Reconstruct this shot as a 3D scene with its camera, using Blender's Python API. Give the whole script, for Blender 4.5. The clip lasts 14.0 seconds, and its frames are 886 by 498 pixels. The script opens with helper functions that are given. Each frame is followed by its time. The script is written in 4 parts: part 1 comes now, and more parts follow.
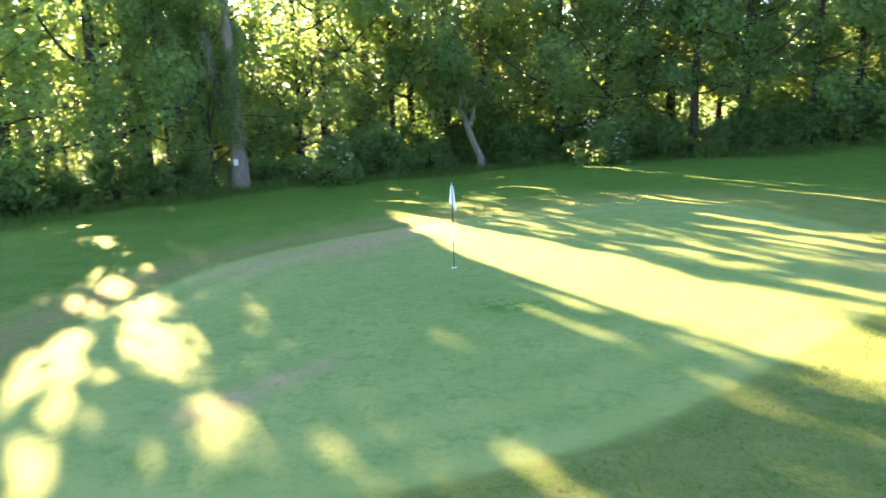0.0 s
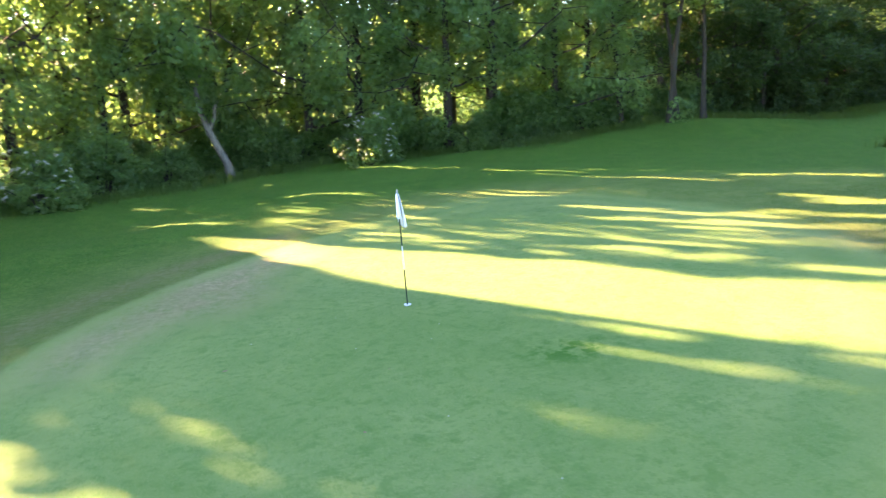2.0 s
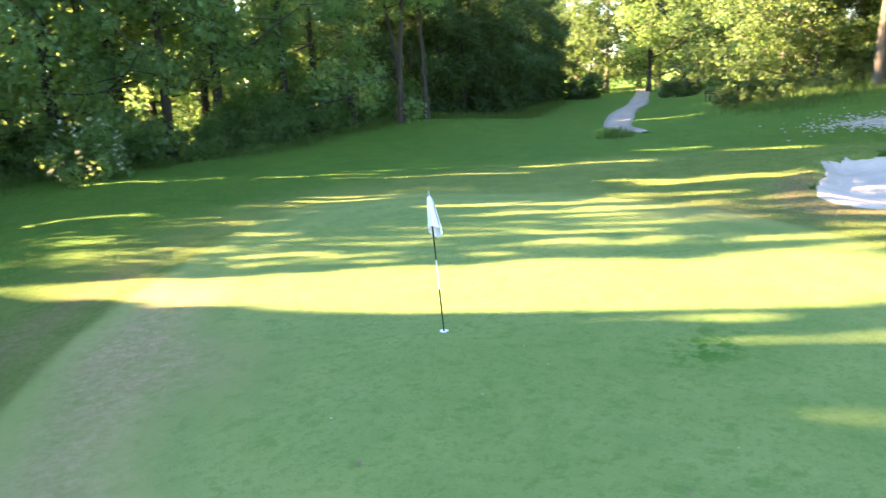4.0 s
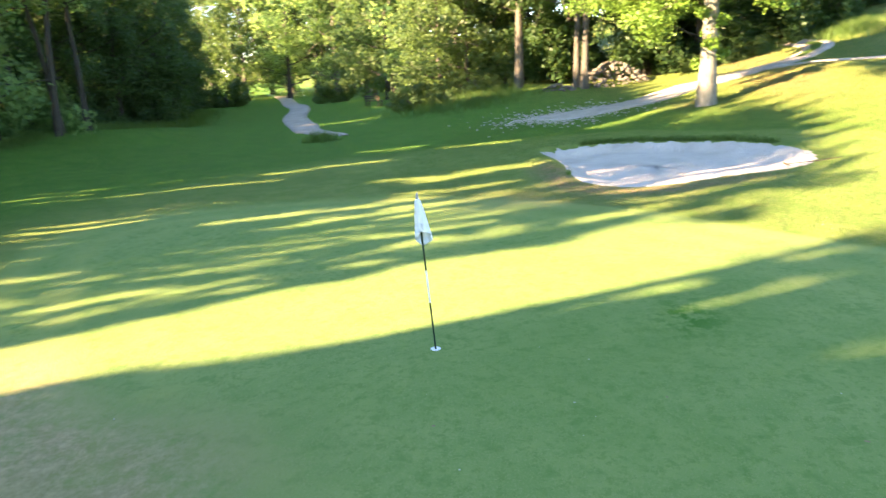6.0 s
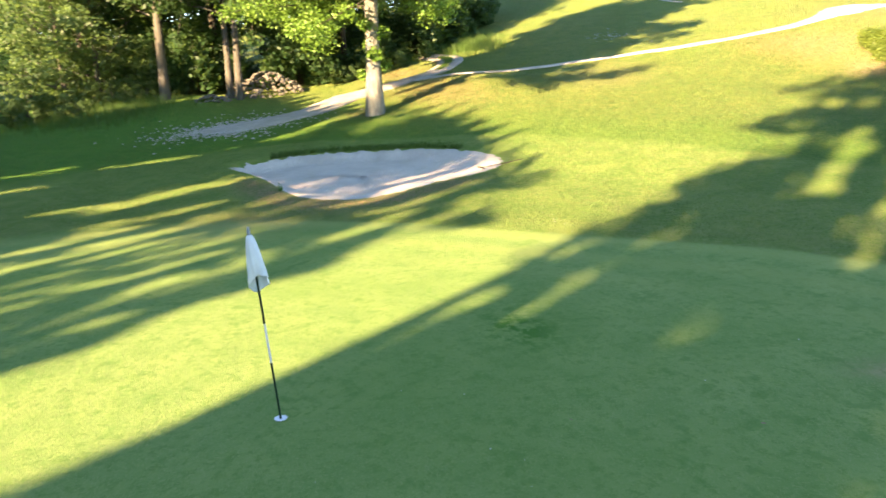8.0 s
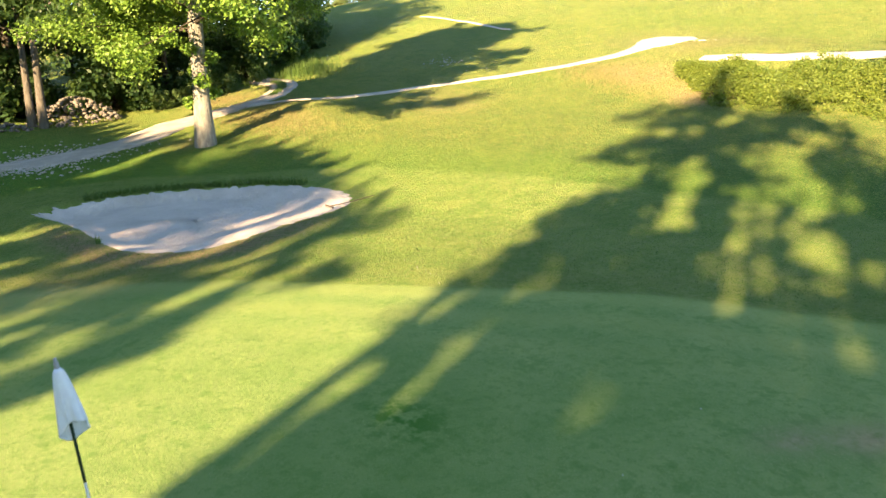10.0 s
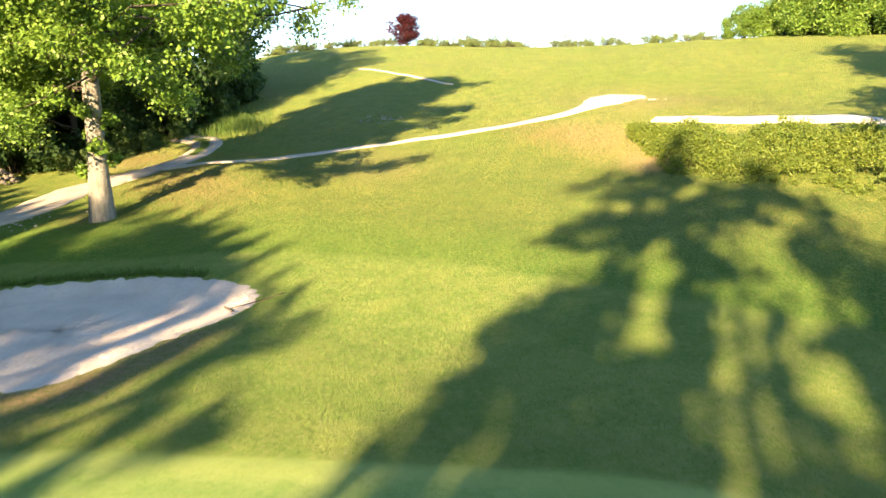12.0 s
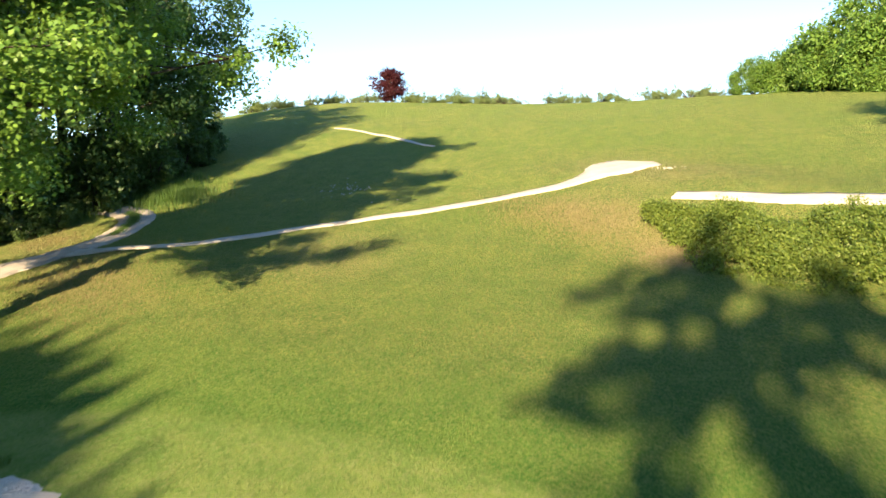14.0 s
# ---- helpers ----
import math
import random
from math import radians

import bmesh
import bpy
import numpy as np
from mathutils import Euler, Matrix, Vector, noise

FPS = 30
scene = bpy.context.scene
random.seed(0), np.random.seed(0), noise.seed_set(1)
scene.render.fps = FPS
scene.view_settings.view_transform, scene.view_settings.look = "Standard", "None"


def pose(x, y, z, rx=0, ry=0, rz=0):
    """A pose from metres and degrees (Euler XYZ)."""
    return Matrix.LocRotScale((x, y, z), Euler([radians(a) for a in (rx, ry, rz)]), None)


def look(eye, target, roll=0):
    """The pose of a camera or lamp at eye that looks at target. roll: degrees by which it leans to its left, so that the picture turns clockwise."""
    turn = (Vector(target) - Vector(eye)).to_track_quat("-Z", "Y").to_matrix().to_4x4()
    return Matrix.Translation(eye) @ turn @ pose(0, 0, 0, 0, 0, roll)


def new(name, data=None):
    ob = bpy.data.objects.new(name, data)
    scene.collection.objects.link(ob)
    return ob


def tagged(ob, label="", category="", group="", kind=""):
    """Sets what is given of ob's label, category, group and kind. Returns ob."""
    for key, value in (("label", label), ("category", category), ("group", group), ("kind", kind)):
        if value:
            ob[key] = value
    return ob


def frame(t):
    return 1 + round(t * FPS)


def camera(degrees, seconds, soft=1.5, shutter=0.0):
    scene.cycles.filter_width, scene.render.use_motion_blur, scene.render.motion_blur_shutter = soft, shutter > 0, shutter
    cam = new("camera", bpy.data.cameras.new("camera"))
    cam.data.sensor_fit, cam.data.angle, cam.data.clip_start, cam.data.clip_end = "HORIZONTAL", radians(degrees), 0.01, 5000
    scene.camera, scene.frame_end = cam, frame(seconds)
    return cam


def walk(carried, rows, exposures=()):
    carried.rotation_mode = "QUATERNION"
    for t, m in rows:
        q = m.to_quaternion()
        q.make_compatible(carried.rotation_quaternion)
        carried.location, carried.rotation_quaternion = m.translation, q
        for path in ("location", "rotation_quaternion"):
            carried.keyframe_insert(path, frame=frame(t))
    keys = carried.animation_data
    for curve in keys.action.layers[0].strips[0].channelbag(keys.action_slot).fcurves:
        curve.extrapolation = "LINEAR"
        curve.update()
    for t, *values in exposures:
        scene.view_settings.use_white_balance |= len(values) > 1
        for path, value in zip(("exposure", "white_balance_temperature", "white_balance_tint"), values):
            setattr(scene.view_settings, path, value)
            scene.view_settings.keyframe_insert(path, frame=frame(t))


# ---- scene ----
cam = camera(63.7, 14.0, soft=1.45, shutter=0.4)
PATH = [
    (0, (2.699, -17.037, 4.41), (2.364, -15.116, 3.967), -1.8),
    (0.5, (1.054, -15.77, 4.293), (0.936, -13.825, 3.844), -2.2),
    (1, (-0.402, -14.556, 4.202), (-0.295, -12.611, 3.749), -2.2),
    (1.5, (-1.694, -13.303, 4.073), (-1.361, -11.384, 3.616), -2.3),
    (2, (-2.864, -12.171, 3.996), (-2.314, -10.305, 3.533), -2.5),
    (4.5, (-7.834, -5.849, 3.695), (-6.295, -4.666, 3.215), -2.0),
    (5, (-8.309, -4.585, 3.633), (-6.631, -3.611, 3.15), -1.9),
    (5.5, (-8.51, -3.393, 3.587), (-6.719, -2.648, 3.102), -1.8),
    (6, (-8.57, -2.386, 3.622), (-6.694, -1.895, 3.133), -1.8),
    (6.5, (-8.372, -1.506, 3.622), (-6.447, -1.282, 3.131), -1.6),
    (7, (-8.038, -0.809, 3.601), (-6.099, -0.843, 3.112), -1.4),
    (7.5, (-7.625, -0.303, 3.577), (-5.705, -0.583, 3.09), -1.3),
    (8, (-7.183, 0.072, 3.573), (-5.307, -0.424, 3.09), -1.1),
    (8.5, (-6.81, 0.269, 3.61), (-4.99, -0.409, 3.13), -1.0),
    (11, (-4.512, -0.797, 4.359), (-2.821, -1.79, 3.965), -0.9),
    (11.5, (-3.732, -1.456, 4.567), (-2.06, -2.493, 4.208), -0.9),
    (12, (-2.663, -2.358, 4.785), (-0.994, -3.412, 4.463), -0.8),
    (12.5, (-1.33, -3.403, 5.028), (0.338, -4.468, 4.743), -0.8),
    (13, (0.084, -4.563, 5.288), (1.753, -5.636, 5.038), -0.8),
    (13.5, (1.484, -5.86, 5.48), (3.159, -6.931, 5.268), -0.8),
    (14, (3.051, -7.308, 5.791), (4.729, -8.382, 5.614), -0.9),
]
walk(cam, [(t, look(eye, target, roll)) for t, eye, target, roll in PATH],
     [(0, 3.58, 6450, 20), (3, 3.7, 6500, 20), (6, 3.28, 6450, 14), (8.5, 2.58, 6550, 10), (11, 2.36, 6650, 11), (12.5, 2.2, 6450, 9), (14, 1.72, 5850, 5)])

# ---- light ----
SUN_AZ = Vector((-0.61, 0.79, 0)).normalized()
SUN_EL = radians(21)
sun = new("sun", bpy.data.lights.new("sun", "SUN"))
sun.data.energy, sun.data.angle, sun.data.color = 7.6, radians(0.6), (1.0, 0.69, 0.38)
sun.matrix_world = look(SUN_AZ * 100 * math.cos(SUN_EL) + Vector((0, 0, 100 * math.sin(SUN_EL))), (0, 0, 0))
world = bpy.data.worlds.new("sky")
scene.world = world
world.use_nodes = True
sky = world.node_tree.nodes.new("ShaderNodeTexSky")
sky.sky_type, sky.sun_disc, sky.sun_elevation = "NISHITA", False, SUN_EL
sky.dust_density, sky.ozone_density, sky.altitude = 0.2, 1.2, 1200
sky.sun_rotation = math.atan2(SUN_AZ.x, SUN_AZ.y)
world.node_tree.links.new(sky.outputs[0], world.node_tree.nodes["Background"].inputs[0])
world.node_tree.nodes["Background"].inputs[1].default_value = 0.104

rng = np.random.default_rng(7)


# ---- materials ----
def material(name, build):
    m = bpy.data.materials.new(name)
    m.use_nodes = True
    nt = m.node_tree
    nt.nodes.clear()
    out = nt.nodes.new("ShaderNodeOutputMaterial")
    nt.links.new(build(nt), out.inputs[0])
    return m


def node(nt, kind, **inputs):
    n = nt.nodes.new(kind)
    for key, value in inputs.items():
        s = n.inputs[int(key[1:])] if key[0] == "i" and key[1:].isdigit() else n.inputs[key]
        if isinstance(value, bpy.types.NodeSocket):
            nt.links.new(value, s)
        else:
            s.default_value = value
    return n


def noise_fac(nt, scale, detail=4.0, rough=0.6, stretch=None):
    geo = nt.nodes.new("ShaderNodeTexCoord")
    vec = geo.outputs["Object"]
    if stretch:
        vec = node(nt, "ShaderNodeMapping", Vector=vec, Scale=stretch).outputs[0]
    return node(nt, "ShaderNodeTexNoise", Vector=vec, Scale=scale, Detail=detail, Roughness=rough).outputs[0]


def ramp(nt, fac, stops):
    r = node(nt, "ShaderNodeValToRGB", Fac=fac)
    els = r.color_ramp.elements
    while len(els) < len(stops):
        els.new(0.5)
    for e, (at, c) in zip(els, stops):
        e.position, e.color = at, (*c, 1) if len(c) == 3 else c
    return r.outputs[0]


def mix(nt, fac, a, b, mode="MIX"):
    n = nt.nodes.new("ShaderNodeMix")
    n.data_type, n.blend_type = "RGBA", mode
    for s, v in ((n.inputs[0], fac), (n.inputs[6], a), (n.inputs[7], b)):
        if isinstance(v, bpy.types.NodeSocket):
            nt.links.new(v, s)
        elif isinstance(v, tuple):
            s.default_value = (*v, 1)
        else:
            s.default_value = v
    return n.outputs[2]


def maths(nt, op, a, b=0.0):
    n = node(nt, "ShaderNodeMath", i0=a, i1=b)
    n.operation = op
    return n.outputs[0]


def bump(nt, height, strength, distance):
    return node(nt, "ShaderNodeBump", Strength=strength, Distance=distance, Height=height).outputs[0]


def leaf_material(name, dark, light, glow, gloss=0.5, thin=0.54):
    """Leaves: a lit face, light that comes through, and a colour of its own for every leaf."""
    def build(nt):
        geo = nt.nodes.new("ShaderNodeNewGeometry")
        rnd = geo.outputs["Random Per Island"]
        big = noise_fac(nt, 0.35, 3)
        fac = maths(nt, "ADD", maths(nt, "MULTIPLY", rnd, 0.6), maths(nt, "MULTIPLY", big, 0.5))
        col = ramp(nt, fac, [(0.15, dark), (0.85, light)])
        tint = mix(nt, fac, tuple(c * 0.7 for c in glow), glow)
        face = node(nt, "ShaderNodeBsdfPrincipled", **{"Base Color": col, "Roughness": gloss, "Specular IOR Level": 0.3})
        thru = node(nt, "ShaderNodeBsdfTranslucent", Color=tint)
        return node(nt, "ShaderNodeMixShader", i0=thin, i1=face.outputs[0], i2=thru.outputs[0]).outputs[0]
    return material(name, build)


def plain_material(name, a, b, scale, rough=0.8, relief=0.4, depth=0.02, stretch=None, fine=None):
    def build(nt):
        n1, n2 = noise_fac(nt, scale, 6, 0.65, stretch), noise_fac(nt, fine or scale * 8, 4, 0.6, stretch)
        col = ramp(nt, n1, [(0.3, a), (0.7, b)])
        col = mix(nt, maths(nt, "MULTIPLY", n2, 0.45), col, tuple(c * 0.55 for c in a))
        h = maths(nt, "ADD", n1, maths(nt, "MULTIPLY", n2, 0.5))
        return node(nt, "ShaderNodeBsdfPrincipled", **{"Base Color": col, "Roughness": rough, "Specular IOR Level": 0.25,
                    "Normal": bump(nt, h, relief, depth)}).outputs[0]
    return material(name, build)


def turf(nt):
    """Mown turf: putting green, collar and rough by zone, with dry and lush patches."""
    zone = nt.nodes.new("ShaderNodeAttribute")
    zone.attribute_name = "zone"
    parts = node(nt, "ShaderNodeSeparateColor", Color=zone.outputs["Color"]).outputs
    broad, mid, fine = noise_fac(nt, 0.16, 4, 0.6), noise_fac(nt, 1.1, 6, 0.7), noise_fac(nt, 7, 6, 0.8)
    tuft, spot, clod = noise_fac(nt, 32, 5, 0.85), noise_fac(nt, 3.2, 4, 0.6), noise_fac(nt, 17, 4, 0.85)

    def level(fac, lo, hi, top=1.0):
        return ramp(nt, fac, [(lo, (0, 0, 0)), (hi, (top, top, top))])

    slope = nt.nodes.new("ShaderNodeAttribute")
    slope.attribute_name = "slope"
    lush_c = mix(nt, level(mid, 0.38, 0.62), (0.056, 0.176, 0.021), (0.108, 0.252, 0.032))
    lush_c = mix(nt, level(fine, 0.47, 0.60, 0.6), lush_c, (0.175, 0.288, 0.052))
    lush_c = mix(nt, level(tuft, 0.50, 0.60, 0.7), lush_c, (0.030, 0.108, 0.012))
    rough_c = mix(nt, level(mid, 0.38, 0.62), (0.108, 0.168, 0.036), (0.218, 0.248, 0.059))
    rough_c = mix(nt, level(fine, 0.47, 0.60, 0.7), rough_c, (0.312, 0.273, 0.097))
    rough_c = mix(nt, level(tuft, 0.50, 0.60, 0.75), rough_c, (0.067, 0.113, 0.024))
    green_c = mix(nt, level(mid, 0.36, 0.64), (0.128, 0.200, 0.055), (0.179, 0.239, 0.073))
    green_c = mix(nt, level(fine, 0.50, 0.60, 0.75), green_c, (0.098, 0.168, 0.038))
    green_c = mix(nt, level(tuft, 0.52, 0.60, 0.75), green_c, (0.205, 0.246, 0.092))
    green_c = mix(nt, level(spot, 0.56, 0.66, 0.5), green_c, (0.070, 0.150, 0.031))
    collar_c = mix(nt, level(mid, 0.38, 0.62), (0.148, 0.236, 0.049), (0.242, 0.302, 0.077))
    collar_c = mix(nt, level(fine, 0.48, 0.60, 0.6), collar_c, (0.299, 0.321, 0.120))
    collar_c = mix(nt, level(tuft, 0.50, 0.60, 0.65), collar_c, (0.058, 0.142, 0.022))
    dry_c = mix(nt, level(fine, 0.35, 0.65), (0.19, 0.145, 0.070), (0.34, 0.265, 0.15))
    rough_c = mix(nt, slope.outputs["Fac"], lush_c, rough_c)
    rough_c = mix(nt, level(clod, 0.50, 0.58, 0.82), rough_c, (0.040, 0.112, 0.014))
    rough_c = mix(nt, ramp(nt, clod, [(0.38, (0.8, 0.8, 0.8)), (0.47, (0, 0, 0))]), rough_c, (0.250, 0.262, 0.070))
    col = mix(nt, parts[1], rough_c, collar_c)
    col = mix(nt, parts[0], col, green_c)
    mow = nt.nodes.new("ShaderNodeAttribute")
    mow.attribute_name = "mow"
    col = mix(nt, maths(nt, "MULTIPLY", mow.outputs["Fac"], 0.42), col, (0.255, 0.285, 0.090))
    dry = maths(nt, "MULTIPLY", parts[2], level(maths(nt, "ADD", maths(nt, "MULTIPLY", mid, 0.5), maths(nt, "MULTIPLY", fine, 0.5)), 0.28, 0.52))
    col = mix(nt, dry, col, dry_c)
    lush = maths(nt, "MULTIPLY", zone.outputs["Alpha"], level(noise_fac(nt, 5, 3), 0.45, 0.58))
    col = mix(nt, lush, col, (0.030, 0.110, 0.012))
    col = mix(nt, level(broad, 0.42, 0.66, 0.32), col, (0.092, 0.172, 0.030))
    h = maths(nt, "ADD", fine, maths(nt, "MULTIPLY", tuft, 0.6))
    strength = maths(nt, "SUBTRACT", 1.0, maths(nt, "MULTIPLY", parts[0], 0.6))
    b = nt.nodes.new("ShaderNodeBump")
    b.inputs["Distance"].default_value = 0.14
    nt.links.new(h, b.inputs["Height"])
    nt.links.new(strength, b.inputs["Strength"])
    return node(nt, "ShaderNodeBsdfPrincipled", **{"Base Color": col, "Roughness": 0.9, "Specular IOR Level": 0.08,
                "Normal": b.outputs[0]}).outputs[0]


TURF = material("turf", turf)
LEAF = leaf_material("forest_leaf", (0.036, 0.092, 0.044), (0.098, 0.178, 0.076), (0.42, 0.61, 0.16), thin=0.6)
# darker copy of forest_leaf: the east wood's inner shade is in the colour
LEAF_SHADED = leaf_material("shaded_wood_leaf", (0.022, 0.058, 0.020), (0.056, 0.110, 0.034), (0.12, 0.20, 0.045))
LEAF_OAK = leaf_material("oak_leaf", (0.058, 0.132, 0.018), (0.150, 0.255, 0.036), (0.20, 0.32, 0.04), thin=0.32)
LEAF_BRIGHT = leaf_material("pale_leaf", (0.046, 0.095, 0.032), (0.108, 0.165, 0.055), (0.18, 0.27, 0.07))
LEAF_THICKET = leaf_material("thicket_leaf", (0.050, 0.120, 0.020), (0.150, 0.240, 0.038), (0.24, 0.36, 0.05), thin=0.4)
LEAF_RIDGE = leaf_material("ridge_leaf", (0.075, 0.130, 0.040), (0.200, 0.250, 0.085), (0.26, 0.33, 0.10), thin=0.4)
LEAF_HEDGE = leaf_material("bramble_leaf", (0.06, 0.125, 0.022), (0.22, 0.275, 0.055), (0.32, 0.40, 0.065))
LEAF_RED = leaf_material("copper_leaf", (0.045, 0.012, 0.018), (0.09, 0.025, 0.03), (0.14, 0.03, 0.03))
BLADE = leaf_material("grass_blade", (0.048, 0.11, 0.02), (0.118, 0.188, 0.042), (0.14, 0.23, 0.04))
DRY_BLADE = leaf_material("dry_blade", (0.18, 0.15, 0.06), (0.30, 0.25, 0.11), (0.25, 0.20, 0.08))
PETAL = leaf_material("elder_flower", (0.60, 0.60, 0.48), (0.80, 0.80, 0.66), (0.5, 0.5, 0.4))
BARK = plain_material("bark", (0.075, 0.068, 0.056), (0.16, 0.148, 0.125), 3.0, 0.9, 0.9, 0.06, (3, 3, 0.6))
BARK_PALE = plain_material("pale_bark", (0.13, 0.115, 0.09), (0.34, 0.31, 0.26), 2.2, 0.9, 1.0, 0.12, (4, 4, 0.5), 14)
BARK_OAK = plain_material("oak_bark", (0.150, 0.146, 0.122), (0.34, 0.333, 0.29), 2.4, 0.9, 1.0, 0.1, (2.5, 2.5, 1.0), 13)
BARK_DARK = plain_material("dark_bark", (0.035, 0.03, 0.024), (0.09, 0.08, 0.06), 3.0, 0.9, 0.9, 0.06, (3, 3, 0.6))
def sand(nt):
    """Dry sand with footprints, ripples and specks."""
    n1, n2, n3 = noise_fac(nt, 0.9, 5, 0.6), noise_fac(nt, 5.5, 4, 0.6), noise_fac(nt, 38, 4, 0.7)
    col = ramp(nt, n1, [(0.3, (0.40, 0.366, 0.318)), (0.7, (0.51, 0.468, 0.41))])
    col = mix(nt, ramp(nt, n3, [(0.58, (0, 0, 0)), (0.72, (0.5, 0.5, 0.5))]), col, (0.22, 0.19, 0.15))
    col = mix(nt, ramp(nt, n2, [(0.55, (0, 0, 0)), (0.75, (0.35, 0.35, 0.35))]), col, (0.42, 0.37, 0.30))
    h = maths(nt, "ADD", maths(nt, "MULTIPLY", n2, 1.0), maths(nt, "MULTIPLY", n3, 0.25))
    return node(nt, "ShaderNodeBsdfPrincipled", **{"Base Color": col, "Roughness": 0.95, "Specular IOR Level": 0.1,
                "Normal": bump(nt, h, 0.8, 0.16)}).outputs[0]


SAND = material("sand", sand)
CHALK = plain_material("chalk", (0.36, 0.335, 0.28), (0.50, 0.47, 0.41), 1.1, 0.95, 0.5, 0.03, None, 16)
GRAVEL = plain_material("gravel", (0.27, 0.245, 0.205), (0.42, 0.385, 0.33), 1.3, 0.95, 0.8, 0.04, None, 14)
STONE = plain_material("stone", (0.11, 0.10, 0.085), (0.22, 0.20, 0.175), 2.0, 0.9, 0.7, 0.05)
WOOD_DARK = plain_material("dark_wood", (0.04, 0.03, 0.022), (0.09, 0.07, 0.05), 4.0, 0.8, 0.5, 0.01, (1, 6, 6))
DEAD_LEAF = plain_material("dead_leaf", (0.16, 0.11, 0.06), (0.28, 0.20, 0.12), 30, 0.8, 0.3, 0.004)
POLE_DARK = plain_material("dark_pole_paint", (0.012, 0.03, 0.016), (0.02, 0.045, 0.024), 9, 0.45, 0.05, 0.001)
POLE_WHITE = plain_material("white_pole_paint", (0.72, 0.72, 0.70), (0.80, 0.80, 0.78), 9, 0.45, 0.05, 0.001)
CLOTH = plain_material("white_cloth", (0.74, 0.75, 0.78), (0.82, 0.83, 0.85), 14, 0.85, 0.2, 0.004)
STEEL = plain_material("grey_metal", (0.25, 0.25, 0.25), (0.4, 0.4, 0.4), 20, 0.4, 0.1, 0.001)


# ---- building helpers ----
def mesh_np(name, verts, faces, mat, smooth=False):
    verts, faces = np.asarray(verts, np.float32), np.asarray(faces, np.int32)
    me = bpy.data.meshes.new(name)
    k = faces.shape[1]
    me.vertices.add(len(verts))
    me.vertices.foreach_set("co", verts.ravel())
    me.loops.add(faces.size)
    me.loops.foreach_set("vertex_index", faces.ravel())
    me.polygons.add(len(faces))
    me.polygons.foreach_set("loop_start", np.arange(0, faces.size, k, dtype=np.int32))
    me.update(calc_edges=True)
    if smooth:
        me.shade_smooth()
    me.materials.append(mat)
    return me


def part(name, data, parent, label=""):
    """Link a mesh as one object under a thing or a part."""
    ob = new(name, data)
    ob.parent = parent
    return tagged(ob, label)


def mesh_bm(name, bm, mat, smooth=False):
    me = bpy.data.meshes.new(name)
    bm.to_mesh(me)
    bm.free()
    if smooth:
        me.shade_smooth()
    me.materials.append(mat)
    return me


def tube(points, radii, sides=8, wobble=0.0, r=rng):
    """A tapered tube along a line: vertices and quads."""
    points, radii = np.asarray(points, float), np.asarray(radii, float)
    n = len(points)
    d = np.gradient(points, axis=0)
    d /= np.linalg.norm(d, axis=1)[:, None] + 1e-9
    ref = np.where(np.abs(d[:, 2:3]) > 0.9, [[1.0, 0, 0]], [[0, 0, 1.0]])
    u = np.cross(d, ref)
    u /= np.linalg.norm(u, axis=1)[:, None]
    v = np.cross(d, u)
    a = np.arange(sides) * 2 * np.pi / sides
    rr = radii[:, None] * (1 + wobble * r.standard_normal((n, sides)))
    vs = points[:, None] + rr[..., None] * (np.cos(a)[None, :, None] * u[:, None] + np.sin(a)[None, :, None] * v[:, None])
    i, j = np.meshgrid(np.arange(n - 1), np.arange(sides), indexing="ij")
    k = (j + 1) % sides
    f = np.stack([i * sides + j, i * sides + k, (i + 1) * sides + k, (i + 1) * sides + j], -1).reshape(-1, 4)
    return vs.reshape(-1, 3), f


def join(pieces):
    vs, fs, o = [], [], 0
    for v, f in pieces:
        vs.append(v)
        fs.append(np.asarray(f) + o)
        o += len(v)
    return np.concatenate(vs), np.concatenate(fs)


def leaf_cloud(r, centres, radii, count, size, flat=0.75, hollow=0.5):
    """Single leaves strewn through clumps: one folded diamond each."""
    centres, radii = np.asarray(centres), np.asarray(radii)
    w = radii ** 2 / (radii ** 2).sum()
    k = r.choice(len(centres), count, p=w)
    d = r.standard_normal((count, 3))
    d /= np.linalg.norm(d, axis=1)[:, None]
    rad = radii[k] * (hollow + (1 - hollow) * r.random(count)) * (0.75 + 0.5 * r.random(count))
    p = centres[k] + d * rad[:, None] * [1, 1, flat]
    n = d * 0.7 + r.standard_normal((count, 3)) * 0.6 + [0, 0, 0.5]
    n /= np.linalg.norm(n, axis=1)[:, None]
    u = np.cross(n, r.standard_normal((count, 3)))
    u /= np.linalg.norm(u, axis=1)[:, None] + 1e-9
    v = np.cross(n, u)
    s = (size * (0.6 + 0.8 * r.random(count)))[:, None]
    vs = np.stack([p - u * s * 0.5, p + v * s * 0.32 + n * s * 0.1, p + u * s * 0.55, p - v * s * 0.32 + n * s * 0.1], 1)
    return vs.reshape(-1, 3), np.arange(count * 4).reshape(-1, 4)


